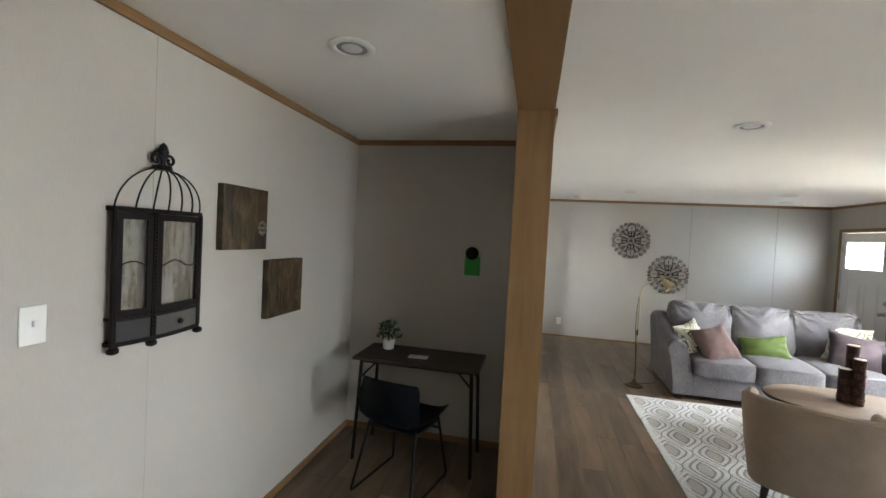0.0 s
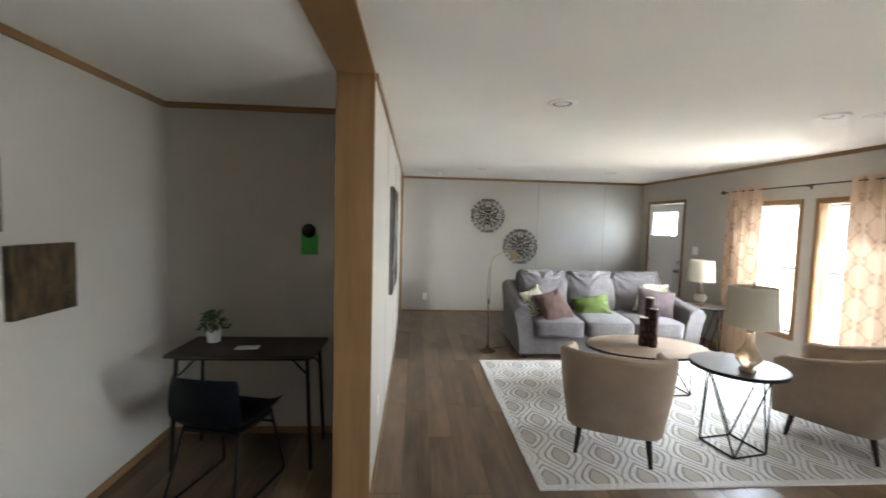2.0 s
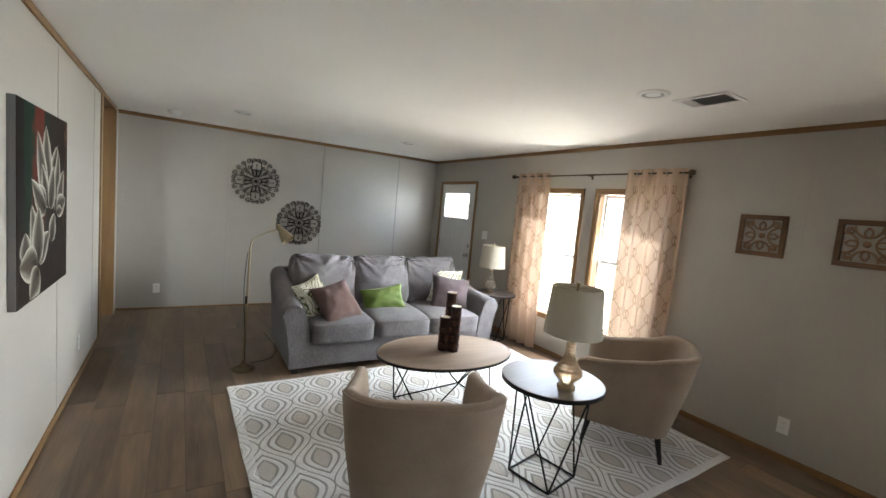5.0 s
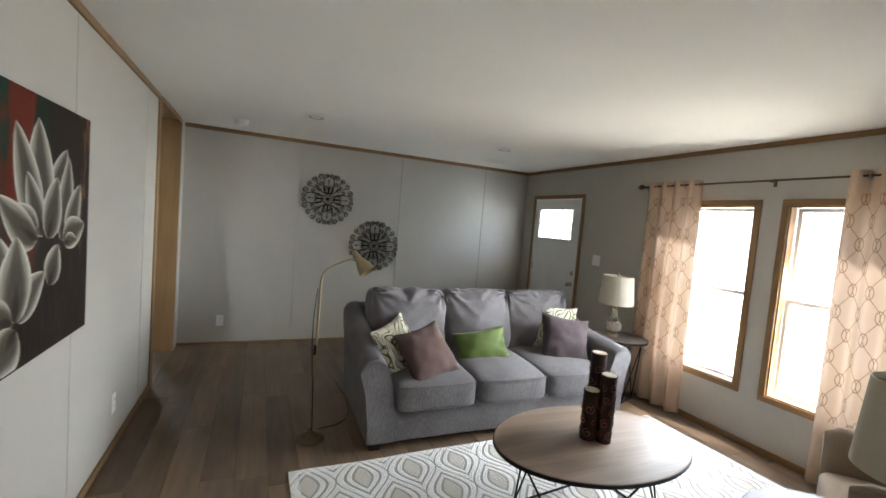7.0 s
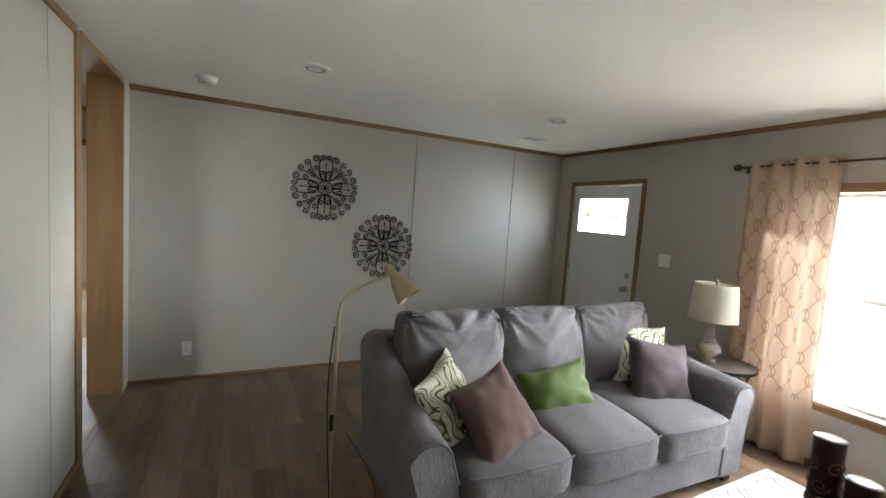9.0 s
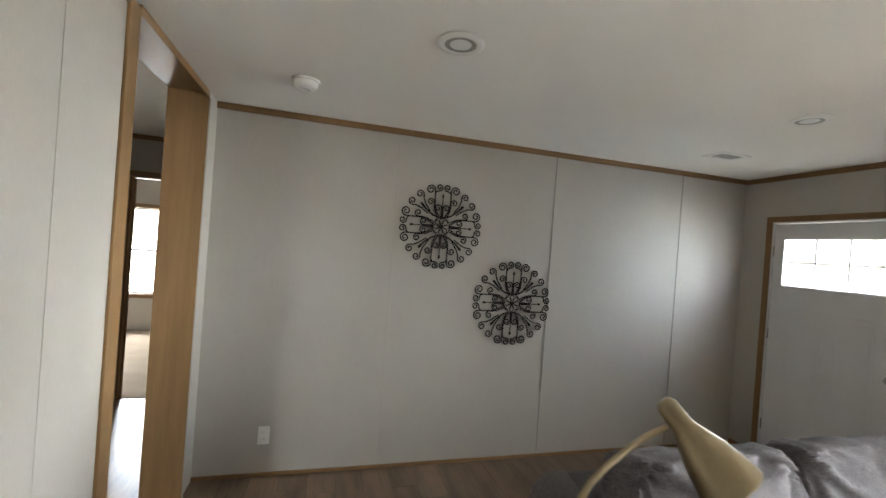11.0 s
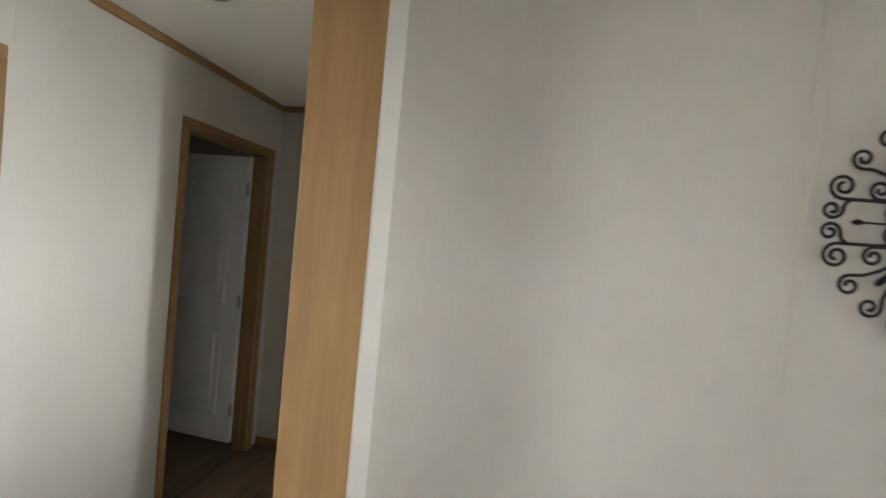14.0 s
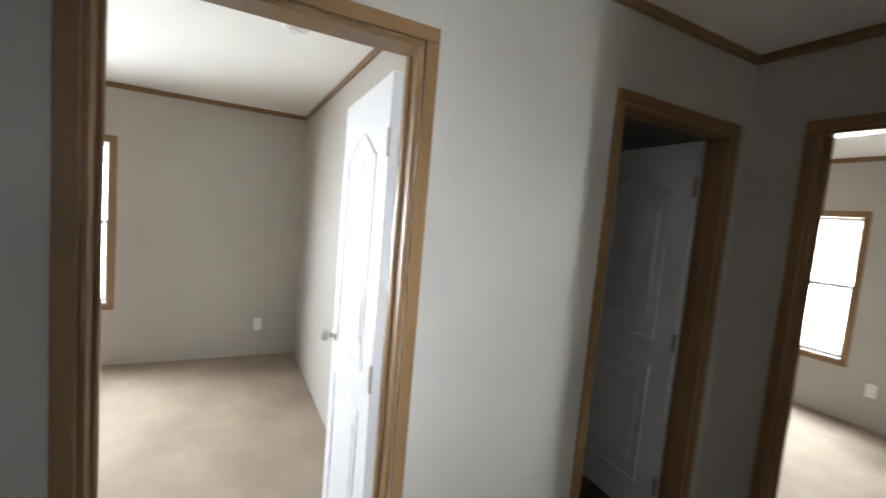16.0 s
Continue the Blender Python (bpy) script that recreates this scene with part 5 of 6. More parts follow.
# ---- birdcage wall cabinet ----
def bird_cage():
    yc = 1.788
    root = thing("birdcage_cabinet", pose(XK + 0.0005, yc, 1.165), "black wire birdcage wall cabinet with mesh doors", "wall cabinet")
    dark = plain("aged_black_brown_wood", (0.009, 0.006, 0.005), 0.72, vary=0.4, scale=20, bump=0.2)
    drawer = plain("grey_washed_drawer", (0.085, 0.078, 0.07), 0.55, vary=0.25, scale=14, bump=0.15)
    dull = plain("dull_slate_drawer", (0.035, 0.034, 0.034), 0.5, vary=0.25, scale=14, bump=0.15)
    half, deep = 0.19, 0.028

    def front(u):
        """The bowed front's stand-off from the wall; u from -1 to 1."""
        return 0.035 + deep * math.cos(u * math.pi / 2) ** 0.8

    def slab(z0, z1, grow, mat, name, parent=root, label=""):
        rings = []
        for z in (z0, z1):
            ring = [(0, -half - grow, z)] + [(front(i / 10) + grow, (half + grow) * i / 10, z) for i in range(-10, 11)] + [(0, half + grow, z)]
            rings.append(ring)
        return part(name, loft(rings), mat, parent, label, smooth=True, angle=35)

    slab(0.02, 0.035, 0.006, dark, "bottom_board")
    slab(0.11, 0.122, 0.004, dark, "shelf")
    slab(0.505, 0.522, 0.006, dark, "top_board")
    cut = -0.27
    for mat, u0, u1 in ((dull, -0.95, cut - 0.05), (drawer, cut + 0.05, 0.95)):
        rings = []
        for z in (0.035, 0.11):
            us = [u0 + (u1 - u0) * i / 8 for i in range(9)]
            rings.append([(front(u) - 0.012, half * u, z) for u in us] + [(front(u), half * u, z) for u in reversed(us)])
        front_ = part("drawer", loft(rings), mat, root, "grey-washed drawer front" if mat is drawer else "dull slate drawer front", smooth=True)
        if mat is drawer:
            mid = (u0 + u1) / 2
            part("pull", turned([(0.004, 0), (0.012, 0.008), (0.009, 0.017), (0.002, 0.02)], 12), BLACK, front_, smooth=True, m=pose(front(mid), half * mid, 0.072, 0, 90, 0))
    paper = scroll_backing()
    part("backing", boxed(0.002, 0.006, -half + 0.01, half - 0.01, 0.122, 0.505), paper, root, "mottled paper backing with a dark branch shape")
    def board(u0, u1, z0, z1, out=0.0):
        """A flat board that follows the bowed front."""
        us = [u0 + (u1 - u0) * i / 6 for i in range(7)]
        rings = []
        for z in (z0, z1):
            rings.append([(front(u) - 0.014, half * u, z) for u in us] + [(front(u) + out, half * u, z) for u in reversed(us)])
        return loft(rings)

    for u in (-1.0, 1.0):
        part("post", tube([(0.036, half * u, 0.03), (0.036, half * u, 0.51)], 0.011, 8), dark, root, smooth=True)
    part("centre_post", board(cut - 0.05, cut + 0.05, 0.03, 0.51, 0.006), dark, root)
    beads = bmesh.new()
    for k in range(30):
        turned([(0.001, -0.006), (0.005, -0.003), (0.005, 0.003), (0.001, 0.006)], 6, beads, (front(cut) + 0.008, half * cut, 0.045 + 0.0155 * k))
    part("bead_moulding", beads, dark, root, smooth=True)
    for u0, u1 in ((-0.985, cut - 0.05), (cut + 0.05, 0.985)):
        door = part("door", board(u0, u0 + 0.11, 0.124, 0.503, 0.002), dark, root)
        part("stile", board(u1 - 0.11, u1, 0.124, 0.503, 0.002), dark, door)
        part("rail", board(u0 + 0.11, u1 - 0.11, 0.124, 0.148, 0.001), dark, door)
        part("rail", board(u0 + 0.11, u1 - 0.11, 0.478, 0.503, 0.001), dark, door)
        a, b = u0 + 0.1, u1 - 0.1
        mesh = bmesh.new()
        count = max(8, int(18 * (b - a)))
        rows = 22
        for k in range(count + 1):
            for hand in (-1, 1):
                pts = []
                for i in range(rows + 1):
                    u = a + (b - a) * (k + 0.5 * hand * (1 if i % 2 else -1)) / count
                    pts.append((front(u) - 0.006, half * u, 0.146 + 0.334 * i / rows))
                tube(pts, 0.0006, 3, mesh)
        tagged(part("chicken_wire", mesh, STEEL, door), "thin hexagonal wire netting", "", "", "stuff")
        part("branch", tube([(front(u) - 0.004, half * u, 0.31 + 0.015 * math.sin(u * 7)) for u in (a + (b - a) * k / 6 for k in range(7))], 0.0026, 6), BLACK, door, smooth=True)
    top = 0.682
    for i in range(-3, 4):
        u = i / 3
        x0, y0 = (front(u) if abs(u) < 1 else 0.03), half * u
        pts = []
        for k in range(11):
            t = math.pi / 2 * k / 10
            pts.append((x0 * math.cos(t) + 0.03 * math.sin(t), y0 * math.cos(t), 0.522 + (top - 0.522) * math.sin(t)))
        part("dome_wire", tube(pts, 0.0031, 6), BLACK, root, smooth=True)
    part("dome_collar", turned([(0.03, 0.677), (0.034, 0.682), (0.03, 0.694), (0.012, 0.698)], 16, at=(0.03, 0, 0)), BLACK, root, smooth=True)
    for s in (-1, 1):
        pts = [(0.03, s * (0.032 + rr * math.cos(an)), 0.717 + rr * math.sin(an)) for rr, an in spiral(1.1, 0.025, 0.007, 16, math.pi if s > 0 else math.pi, -1)]
        part("finial_scroll", tube(pts, 0.006, 7), BLACK, root, smooth=True)
    part("finial", tube([(0.03, 0, 0.694), (0.03, 0, 0.722), (0.03, 0, 0.747), (0.03, 0, 0.772), (0.03, 0, 0.787)], [0.009, 0.01, 0.02, 0.014, 0.001], 10), BLACK, root, smooth=True)
    for y, x in ((-0.19, 0.04), (half * cut, 0.056), (0.19, 0.04)):
        part("foot", turned([(0.012, 0.02), (0.02, 0.012), (0.018, 0.0), (0.006, -0.006)], 14, at=(x, y, 0)), BLACK, root, smooth=True)
    return root


def scroll_backing():
    n = Nodes("mottled_cream_paper", 0.8)
    v = n.coords()
    s = n.noise(n.stretched(v, (1, 2.6, 0.5)), 8, 4, 0.6)
    t = n.noise(v, 40, 3)
    n.colour(n.ramp(n.math("ADD", n.math("MULTIPLY", s, 0.75), n.math("MULTIPLY", t, 0.25)), [(0.36, (0.05, 0.036, 0.022)), (0.46, (0.13, 0.105, 0.07)), (0.56, (0.27, 0.255, 0.21)), (0.8, (0.37, 0.36, 0.31))]))
    return n.mat


bird_cage()


# ---- the nook's furniture ----
NAVY = plain("dark_navy_vinyl", (0.012, 0.016, 0.023), 0.45, vary=0.2, bump=0.1)
DESK = wood("dark_desk_top", (0.02, 0.013, 0.01), (0.055, 0.036, 0.027), 0.5, along=0)


def desk():
    root = thing("desk", pose(-0.84, 3.385, 0), "small dark wood desk with black metal trestle legs", "desk")
    part("tabletop", boxed(-0.455, 0.455, -0.215, 0.215, 0.73, 0.752, 0.004), DESK, root)
    for s in (-1, 1):
        x = s * 0.40
        for y in (-0.185, 0.185):
            part("leg", tube([(x + s * 0.03, y * 1.02, 0.004), (x, y * 0.9, 0.73)], 0.013, 8), BLACK, root, smooth=True)
        part("side_rail", boxed(x - 0.01, x + 0.01, -0.17, 0.17, 0.70, 0.73, 0.002), BLACK, root)
        part("brace", tube([(x, -0.14, 0.60), (x - s * 0.12, -0.14, 0.728)], 0.007, 8), BLACK, root, smooth=True)
        part("brace", tube([(x, 0.14, 0.60), (x - s * 0.12, 0.14, 0.728)], 0.007, 8), BLACK, root, smooth=True)
    part("front_rail", boxed(-0.39, 0.39, -0.17, -0.155, 0.705, 0.73, 0.002), BLACK, root)


desk()


def desk_chair():
    root = thing("desk_chair", pose(-0.845, 3.03, 0, 0, 0, -14), "dark navy bucket desk chair with black sled legs", "chair")
    bm = bmesh.new()
    nu, nv = 16, 18
    path = []
    for j in range(nv + 1):
        t = j / nv
        if t < 0.5:
            y, z, wide = 0.23 - 0.42 * (t / 0.5), 0.455 - 0.03 * math.sin(math.pi * t / 0.5), 0.44
        else:
            q = (t - 0.5) / 0.5
            y, z, wide = -0.19 - 0.07 * q - 0.03 * math.sin(q * 2.2), 0.455 + 0.31 * q - 0.03 * (1 - q) ** 2 * 0, 0.45 - 0.05 * q ** 2
        path.append((y, z, wide))
    grid = []
    for y, z, wide in path:
        row = []
        for i in range(nu + 1):
            u = 2 * i / nu - 1
            back = max(0, min(1, (z - 0.46) / 0.25))
            row.append(bm.verts.new((wide / 2 * u, y + 0.09 * back * u * u, z + 0.045 * (1 - back) * u * u * u * u - 0.03 * back * max(0, (z - 0.7) / 0.07) * u * u)))
        grid.append(row)
    for j in range(nv):
        for i in range(nu):
            bm.faces.new((grid[j][i], grid[j][i + 1], grid[j + 1][i + 1], grid[j + 1][i]))
    bmesh.ops.solidify(bm, geom=bm.faces[:], thickness=0.03)
    part("bucket_seat", bm, NAVY, root, smooth=True, angle=60)
    for s in (-1, 1):
        part("sled_leg", tube([(s * 0.17, 0.16, 0.43), (s * 0.215, 0.235, 0.03), (s * 0.215, 0.225, 0.012), (s * 0.215, 0.20, 0.009), (s * 0.215, -0.22, 0.009), (s * 0.215, -0.245, 0.012), (s * 0.213, -0.25, 0.03), (s * 0.17, -0.14, 0.43)], 0.009, 8), BLACK, root, smooth=True)
    part("cross_bar", tube([(-0.185, 0.18, 0.34), (0.185, 0.18, 0.34)], 0.008, 8), BLACK, root, smooth=True)
    part("under_frame", boxed(-0.18, 0.18, -0.15, 0.17, 0.40, 0.418, 0.004), BLACK, root)


desk_chair()


def potted_plant():
    root = thing("potted_plant", pose(-1.13, 3.47, 0.752), "small leafy green plant in a white pot on the desk", "plant")
    part("pot", turned([(0.036, 0.0), (0.04, 0.004), (0.048, 0.075), (0.05, 0.08), (0.046, 0.08), (0.043, 0.07)], 24), PLASTIC, root, smooth=True)
    leaf = plain("deep_green_leaf", (0.035, 0.085, 0.03), 0.5, vary=0.35, scale=30)
    rnd = random.Random(3)
    bm, stems = bmesh.new(), bmesh.new()
    for k in range(120):
        a, e = rnd.uniform(0, 2 * math.pi), rnd.uniform(-0.15, 1.4)
        r = rnd.uniform(0.05, 0.105)
        p = Vector((r * math.cos(a) * math.cos(e), r * math.sin(a) * math.cos(e), 0.10 + 0.13 * math.sin(e) * r / 0.1))
        if k % 4 == 0:
            tube([(0, 0, 0.07), (p.x * 0.4, p.y * 0.4, 0.07 + (p.z - 0.07) * 0.7), tuple(p)], 0.0012, 4, stems)
        m = Matrix.Translation(p) @ Euler((rnd.uniform(-1, 1), rnd.uniform(-1, 1), a)).to_matrix().to_4x4()
        s = rnd.uniform(0.010, 0.019)
        pts = [(-s, 0, 0), (-s * 0.3, s * 0.62, 0.002), (s * 0.7, s * 0.5, 0.001), (s * 1.2, 0, -0.003), (s * 0.7, -s * 0.5, 0.001), (-s * 0.3, -s * 0.62, 0.002)]
        vs = [bm.verts.new(m @ Vector(q)) for q in pts]
        c = bm.verts.new(m @ Vector((0.2 * s, 0, -0.003)))
        for i in range(6):
            bm.faces.new((vs[i], vs[(i + 1) % 6], c))
    part("foliage", bm, leaf, root, "many small green leaves")
    part("stems", stems, leaf, root)


potted_plant()
sheet = link("note_card", boxed(-0.07, 0.07, -0.035, 0.035, 0, 0.006, 0.001), plain("white_card", (0.7, 0.7, 0.69), 0.6))
tagged(sheet, "small white card lying on the dark desk", "card").matrix_basis = pose(-0.85, 3.33, 0.753, 0, 0, 4)


def card_holder():
    root = thing("wall_card_holder", pose(-0.54, YB - 0.0005, 1.345), "green card hanging under a round black wall clip", "wall clip")
    green = plain("bright_green_card", (0.06, 0.34, 0.07), 0.5, vary=0.06, bump=0)
    part("card", boxed(-0.062, 0.062, -0.004, 0, 0, 0.15, 0.0015), green, root)
    part("clip", turned([(0.052, 0), (0.052, 0.012), (0.044, 0.03), (0.026, 0.042), (0.008, 0.046)], 28), plain("glossy_black_plastic", (0.012, 0.012, 0.012), 0.15, bump=0), root, "domed glossy black clip", smooth=True, m=pose(-0.005, -0.004, 0.175, 90))


card_holder()


# ---- dining chairs ----
def dining_chair():
    root = thing("dining_chair", Matrix(), "black ladder-back wooden dining chair", "chair", "dining chairs")
    ebony = plain("black_painted_wood", (0.008, 0.0075, 0.0085), 0.5, vary=0.25, scale=10, bump=0.03, spec=0.09)
    w = 0.158

    def lean(z):
        """How far the back stands off the seat's rear edge at height z."""
        return 0.085 * max(0.0, (z - 0.44) / 0.49) ** 1.3

    for s in (-1, 1):
        rings = []
        for z, a, b in ((0.0, 0.013, 0.016), (0.2, 0.014, 0.014), (0.45, 0.015, 0.0168), (0.6, 0.0145, 0.0168), (0.75, 0.014, 0.0154), (0.86, 0.0135, 0.014), (0.915, 0.013, 0.0126), (0.925, 0.009, 0.013)):
            x, y = s * w, lean(z) + 0.03 * max(0.0, (0.3 - z) / 0.3)
            c = 0.004
            rings.append([(x + p * (a - q * c), y + r * (b - (1 - q) * c), z) for p, r, q in ((-1, -1, 0), (-1, -1, 1), (1, -1, 1), (1, -1, 0), (1, 1, 0), (1, 1, 1), (-1, 1, 1), (-1, 1, 0))])
        part("back_post", loft(rings), ebony, root, smooth=True, angle=30)
        part("leg", tube([(s * w, -0.38, 0.0), (s * w, -0.37, 0.44)], [0.015, 0.02], 8), ebony, root, smooth=True)
        part("side_stretcher", tube([(s * w, 0.0, 0.2), (s * w, -0.37, 0.2)], 0.01, 8), ebony, root, smooth=True)
    for z, h in ((0.888, 0.082), (0.765, 0.052), (0.645, 0.052), (0.53, 0.05)):
        rings = []
        for i in range(15):
            u = 2 * i / 14 - 1
            arch = (0.016 if z > 0.85 else 0.02) * (1 - u * u)
            x = u * (w - 0.012 if z < 0.85 else w + 0.004)
            ring = []
            for k, (d, e) in enumerate(((-0.009, -1), (0.009, -1), (0.011, 0.7), (0.006, 1), (-0.006, 1), (-0.009, 0.7))):
                zz = z + e * h / 2 + arch * (0.75 if e < 0 else 1)
                ring.append((x, lean(z) + 0.03 * (1 - u * u) + d + (zz - z) * 0.17, zz))
            rings.append(ring)
        part("ladder_slat", loft(rings), ebony, root, smooth=True, angle=45)
    part("seat", cushion(0.42, 0.43, 0.03, 8, 0.004), ebony, root, smooth=True, m=pose(0, -0.19, 0.455))
    return root


dc = dining_chair()
dc.matrix_basis = pose(2.492, 1.466, 0, 0, 0, -2)
copy_thing(dc, pose(3.08, 1.51, 0, 0, 0, -2))


# ---- fixtures ----
def can_light(x, y):
    root = thing("ceiling_light", pose(x, y, H), "white recessed ceiling can light, off", "ceiling light", "recessed ceiling lights")
    part("trim_ring", turned([(0.095, 0.0), (0.096, -0.004), (0.088, -0.010), (0.072, -0.012), (0.064, -0.008), (0.062, -0.0005)], 40), PLASTIC, root, smooth=True)
    part("baffle", turned([(0.064, -0.006), (0.058, -0.002), (0.05, -0.0005)], 32), plain("grey_can_baffle", (0.30, 0.29, 0.27), 0.6, bump=0), root, smooth=True)
    part("lamp_face", turned([(0.046, -0.0015), (0.044, -0.006), (0.03, -0.009), (0.004, -0.010)], 28), WHITE, root, smooth=True)


for x, y in ((1.165, 3.28), (3.065, 3.295), (1.184, 6.67), (3.133, 6.69), (-0.855, 2.035), (-0.75, 8.08)):
    can_light(x, y)


def smoke_detector(x, y):
    root = thing("smoke_detector", pose(x, y, H), "round white ceiling smoke detector", "smoke detector", "smoke detectors")
    part("mount", turned([(0.07, 0), (0.07, -0.01), (0.066, -0.012)], 36), PLASTIC, root, smooth=True)
    part("cover", turned([(0.062, -0.012), (0.06, -0.03), (0.05, -0.042), (0.03, -0.046), (0.004, -0.047)], 36), PLASTIC, root, smooth=True)
    part("grille_ring", turned([(0.035, -0.0455), (0.033, -0.05), (0.022, -0.05), (0.02, -0.0455)], 28), PLASTIC, root, smooth=True)


smoke_detector(0.567, 7.37)
smoke_detector(-2.32, 7.567)


def ceiling_vent(x0, x1, y0, y1):
    cx, cy = (x0 + x1) / 2, (y0 + y1) / 2
    root = thing("ceiling_vent", pose(cx, cy, H), "white metal ceiling air register", "vent", "ceiling registers")
    a, b = (x1 - x0) / 2, (y1 - y0) / 2
    f = 0.03
    for p in ((-a, a, b - f, b), (-a, a, -b, -b + f), (-a, -a + f, -b + f, b - f), (a - f, a, -b + f, b - f)):
        part("frame_rail", boxed(p[0], p[1], p[2], p[3], -0.008, 0, 0.003), PLASTIC, root)
    # dark sheet in place of an open duct; its shade is in the colour
    part("backing", boxed(-a + f, a - f, -b + f, b - f, -0.0015, -0.0005), plain("grey_duct_shade", (0.06, 0.06, 0.058), 0.7, bump=0), root)
    n = max(5, int((2 * b - 2 * f) / 0.016))
    first = None
    for k in range(n):
        y = -b + f + (k + 0.5) * (2 * b - 2 * f) / n
        m = pose(0, y, -0.006, 28 if k < n * 0.72 else -28)
        if first is None:
            first = part("slat", boxed(-a + f, a - f, -0.0045, 0.0045, -0.0008, 0.0008), PLASTIC, root, m=m)
        else:
            again(first, m)


ceiling_vent(3.25, 3.49, 2.96, 3.28)
ceiling_vent(3.34, 3.60, 7.36, 7.54)


def wall_plate(m, kind, label):
    """A cover plate; local y points out of the wall."""
    root = thing("wall_outlet" if kind == "outlet" else "light_switch", m, label, "outlet" if kind == "outlet" else "switch", "wall outlets" if kind == "outlet" else "light switches")
    w = 0.058 if kind == "double" else 0.036
    part("cover_plate", boxed(-w, w, 0.0004, 0.006, -0.06, 0.06, 0.003), PLASTIC, root)
    if kind == "outlet":
        for z in (-0.022, 0.022):
            face = part("receptacle", boxed(-0.016, 0.016, 0.006, 0.0085, z - 0.014, z + 0.014, 0.002), PLASTIC, root)
            for x in (-0.006, 0.006):
                part("slot", boxed(x - 0.001, x + 0.001, 0.0085, 0.0092, z - 0.004, z + 0.005), SLOT, face)
    else:
        for x in ((-0.023, 0.023) if kind == "double" else (0.0,)):
            part("toggle", boxed(x - 0.005, x + 0.005, 0.006, 0.016, -0.004, 0.014, 0.002), PLASTIC, root)
    return root


wall_plate(pose(0.42, YN, 0.27, 0, 0, 180), "outlet", "white wall outlet on the end wall")
wall_plate(pose(3.87, YN, 0.24, 0, 0, 180), "outlet", "white wall outlet on the end wall")
wall_plate(pose(0.0, 5.87, 0.295, 0, 0, -90), "outlet", "white wall outlet on the partition")
wall_plate(pose(0.0, 3.33, 0.37, 0, 0, -90), "outlet", "white wall outlet on the partition")
wall_plate(pose(XE, 2.79, 0.26, 0, 0, 90), "outlet", "white wall outlet on the outside wall")
wall_plate(pose(-4.569, 7.63, 0.315, 0, 0, -90), "outlet", "white wall outlet in the bedroom")
wall_plate(pose(-1.52, 12.4, 0.34, 0, 0, 180), "outlet", "white wall outlet under the bedroom window")
wall_plate(pose(XE, 6.495, 1.278, 0, 0, 90), "double", "white double light switch beside the front door")
wall_plate(pose(XK, 1.38, 1.306, 0, 0, -90), "single", "white single light switch on the nook wall")


# ---- outdoors, seen through the windows ----
def neighbour_house():
    root = thing("neighbour_house", pose(24, 14, -0.75, 0, 0, 90), "pale neighbouring house beyond the grass", "house")
    siding = plain("pale_siding", (0.62, 0.62, 0.60), 0.7)
    roof = plain("grey_shingle_roof", (0.12, 0.12, 0.12), 0.9)
    part("wall", boxed(-8, 8, -2.5, 2.5, 0, 2.9), siding, root)
    bm = bmesh.new()
    loft([[(-8.3, -2.9, 2.9), (-8.3, 2.9, 2.9), (-8.3, 0, 4.1)], [(8.3, -2.9, 2.9), (8.3, 2.9, 2.9), (8.3, 0, 4.1)]], bm)
    part("roof", bm, roof, root)
    blue = plain("pale_curtained_glass", (0.34, 0.36, 0.40), 0.2)
    for x in (-5, -1.5, 2.2, 5.5):
        win = part("window", boxed(x - 0.5, x + 0.5, 2.5, 2.54, 1.1, 2.2), blue, root)
        part("frame", boxed(x - 0.58, x + 0.58, 2.541, 2.56, 1.02, 1.1), VINYL, win)


neighbour_house()


def tree(x, y, h, seed):
    rnd = random.Random(seed)
    root = thing("tree", pose(x, y, -0.75), "broadleaf tree on the grass outside", "tree", "trees outside")
    bark = plain("grey_bark", (0.12, 0.095, 0.07), 0.9, vary=0.3, bump=0.4)
    leaf = plain("summer_leaf", (0.06, 0.11, 0.03), 0.6, vary=0.4, scale=4)
    bm = bmesh.new()
    tube([(0, 0, 0), (0.05, 0.02, h * 0.3), (0.1, -0.05, h * 0.6), (0.05, 0, h * 0.85)], [0.2, 0.15, 0.09, 0.03], 8, bm)
    crown_ = bmesh.new()
    for k in range(9):
        a = rnd.uniform(0, 6.3)
        tip = Vector((math.cos(a) * h * 0.28, math.sin(a) * h * 0.28, h * rnd.uniform(0.5, 0.95)))
        tube([(0.05, 0, h * 0.35), tuple(tip * 0.6 + Vector((0, 0, h * 0.12))), tuple(tip)], [0.07, 0.04, 0.012], 6, bm)
        for j in range(110):
            p = tip + Vector((rnd.gauss(0, 1), rnd.gauss(0, 1), rnd.gauss(0, 0.7))) * h * 0.085
            m = Matrix.Translation(p) @ Euler((rnd.uniform(0, 6), rnd.uniform(0, 6), 0)).to_matrix().to_4x4()
            s = rnd.uniform(0.06, 0.13)
            vs = [crown_.verts.new(m @ Vector(q)) for q in ((-s, 0, 0), (0, s * 0.6, 0.01), (s, 0, 0), (0, -s * 0.6, 0.01))]
            crown_.faces.new(vs)
    part("trunk", bm, bark, root, smooth=True)
    part("crown", crown_, leaf, root)


for i, (x, y, h) in enumerate(((19, -2, 6.5), (27, 30, 8), (-17, 9, 7), (-14, 3, 6), (-6, 27, 7))):
    tree(x, y, h, i + 5)


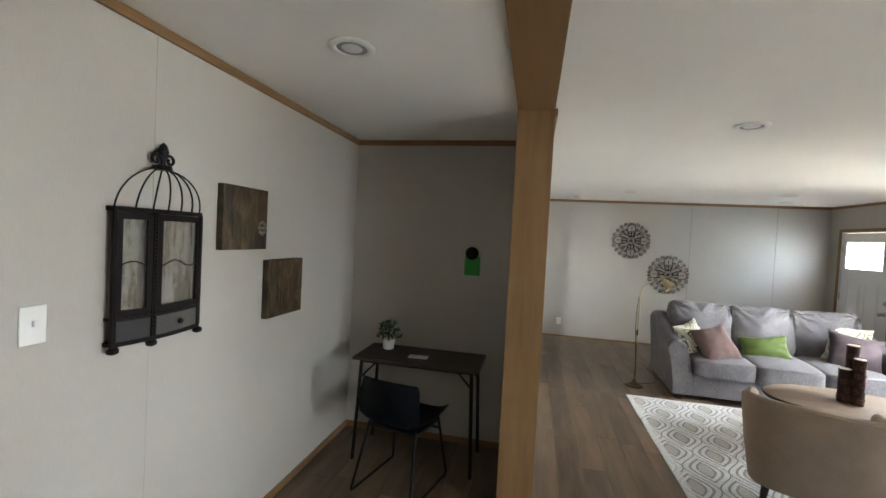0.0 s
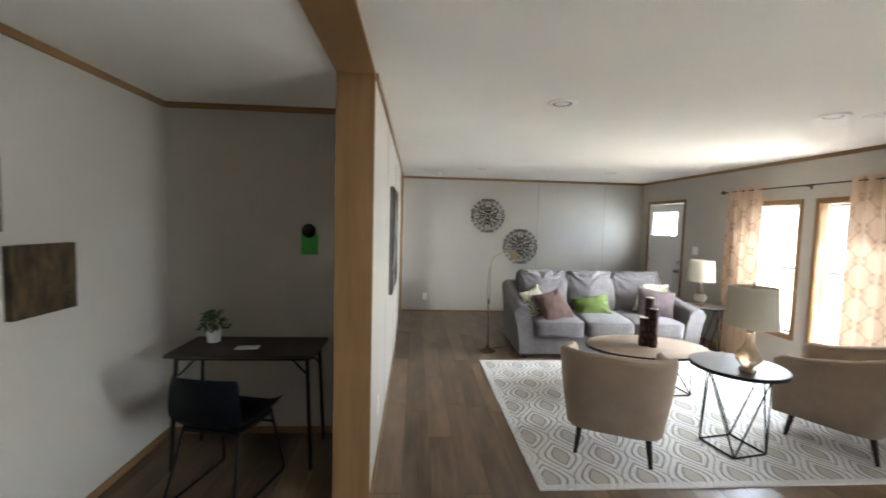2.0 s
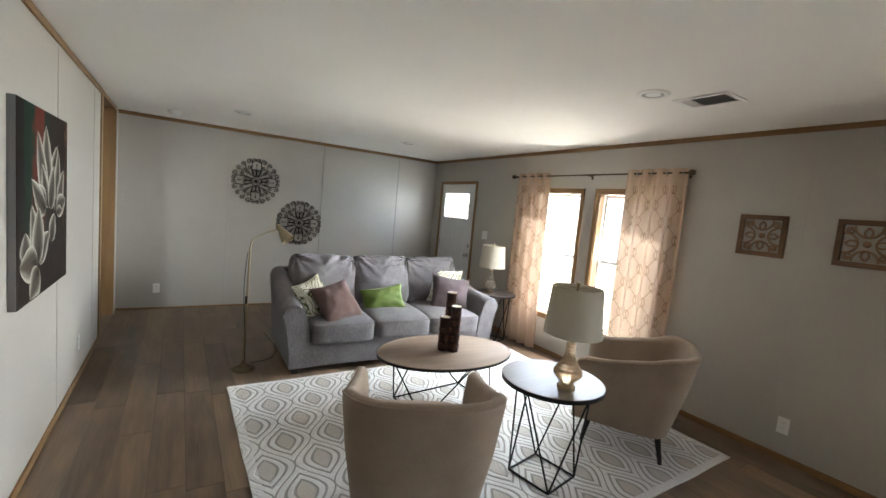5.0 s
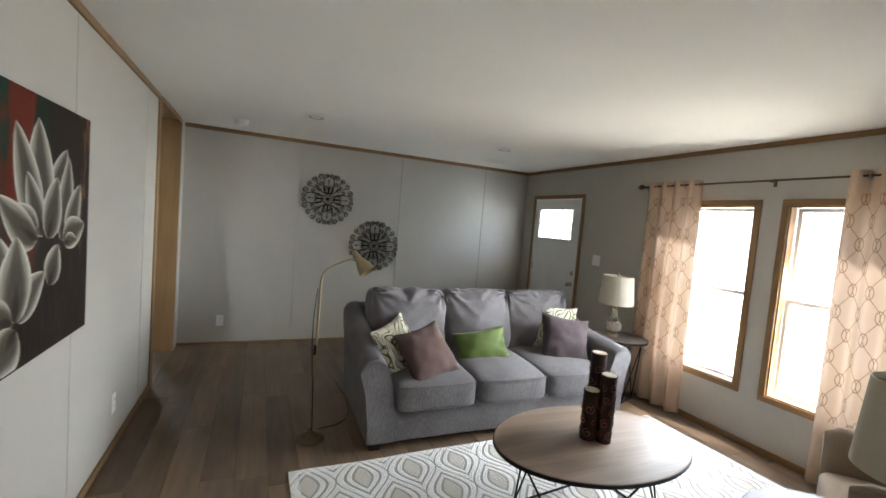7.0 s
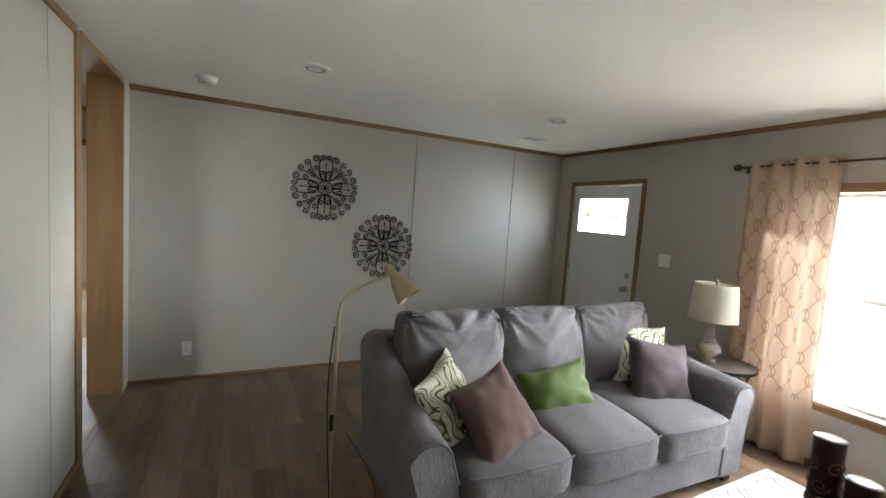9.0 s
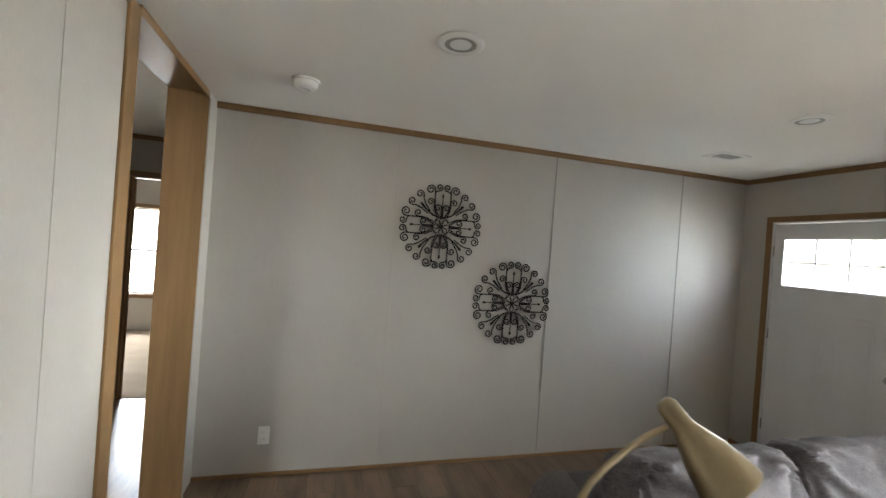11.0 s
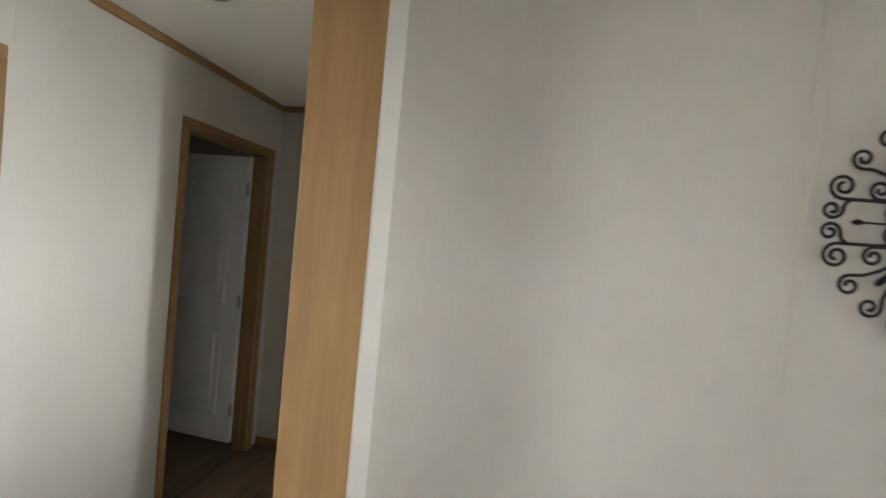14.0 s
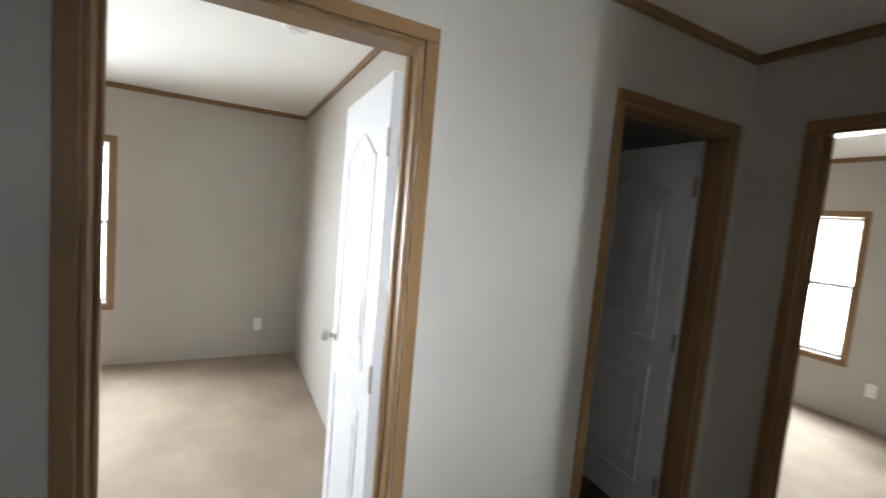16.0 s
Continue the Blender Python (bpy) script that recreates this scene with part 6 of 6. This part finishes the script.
# ---- floor planks ----
def planks():
    """Vinyl planks along y; the living room's are parts, those behind are joined."""
    wide, long, gap = 0.178, 1.22, 0.0016
    floor = bpy.data.objects["floor"]
    rest = bmesh.new()
    shared = {}
    rnd = random.Random(11)
    count = 0
    x, k = 0.004, 0
    while x < XE + 0.14:
        y = YS - rnd.random() * long
        while y < YN + 0.09:
            a, b = max(y, YS), min(y + long - gap, YN + 0.09)
            x1 = min(x + wide - gap, XE + 0.02)
            if b - a > 0.03 and x1 - x > 0.02:
                if b > 0.6 and count < 300 and x1 < XE + 0.021:
                    key = (round(b - a, 3), round(x1 - x, 3))
                    ob = None
                    if key not in shared:
                        bm = boxed(-(x1 - x) / 2, (x1 - x) / 2, -(b - a) / 2, (b - a) / 2, -0.004, 0.0, 0.0008, 1)
                        ob = link("plank", bm, PLANK)
                        shared[key] = ob.data
                    else:
                        ob = new("plank", shared[key])
                    ob.parent = floor
                    ob.matrix_basis = Matrix.Translation(((x + x1) / 2, (a + b) / 2, 0.0))
                    count += 1
                else:
                    box(rest, x, x1, a, b, -0.004, 0.0)
            y += long
        x += wide
        k += 1
    x = XK - 0.09
    while x < 0.0:
        y = YS - rnd.random() * long
        while y < 9.48:
            a, b = max(y, YS), min(y + long - gap, 9.48)
            if a < YB + 0.1 < b:
                b = YB + 0.1
            if a < 6.2 < b:
                a = 6.2
            if b - a > 0.03 and not (b > YB + 0.11 and a < 6.19):
                x1 = min(x + wide - gap, 0.002)
                if a > YB:
                    if x1 > XH - 0.04:
                        box(rest, max(x, XH - 0.04), x1, a, b, -0.004, 0.0)
                else:
                    box(rest, x, x1, a, b, -0.004, 0.0)
            y += long
        x += wide
    ob = link("plank", rest, PLANK_REST)
    ob.parent = floor
    tagged(ob, "brown wood-look vinyl planks", "", "", "stuff")
    more = bmesh.new()
    x = -3.2
    while x < XH - 0.05:
        box(more, x, min(x + wide - gap, XH - 0.05), 8.09, 9.43, -0.004, 0.0)
        x += wide
    ob = link("plank", more, PLANK_REST)
    ob.parent = bpy.data.objects["floor_hall"]
    tagged(ob, "brown wood-look vinyl planks", "", "", "stuff")


def plank_rest():
    """The joined planks vary by island instead of by object."""
    mat = PLANK.copy()
    mat.name = "brown_vinyl_plank_joined"
    tree_ = mat.node_tree
    info = next(n for n in tree_.nodes if n.bl_idname == "ShaderNodeObjectInfo")
    geo = tree_.nodes.new("ShaderNodeNewGeometry")
    for l in list(info.outputs["Random"].links):
        tree_.links.new(geo.outputs["Random Per Island"], l.to_socket)
    return mat


PLANK_REST = plank_rest()
planks()
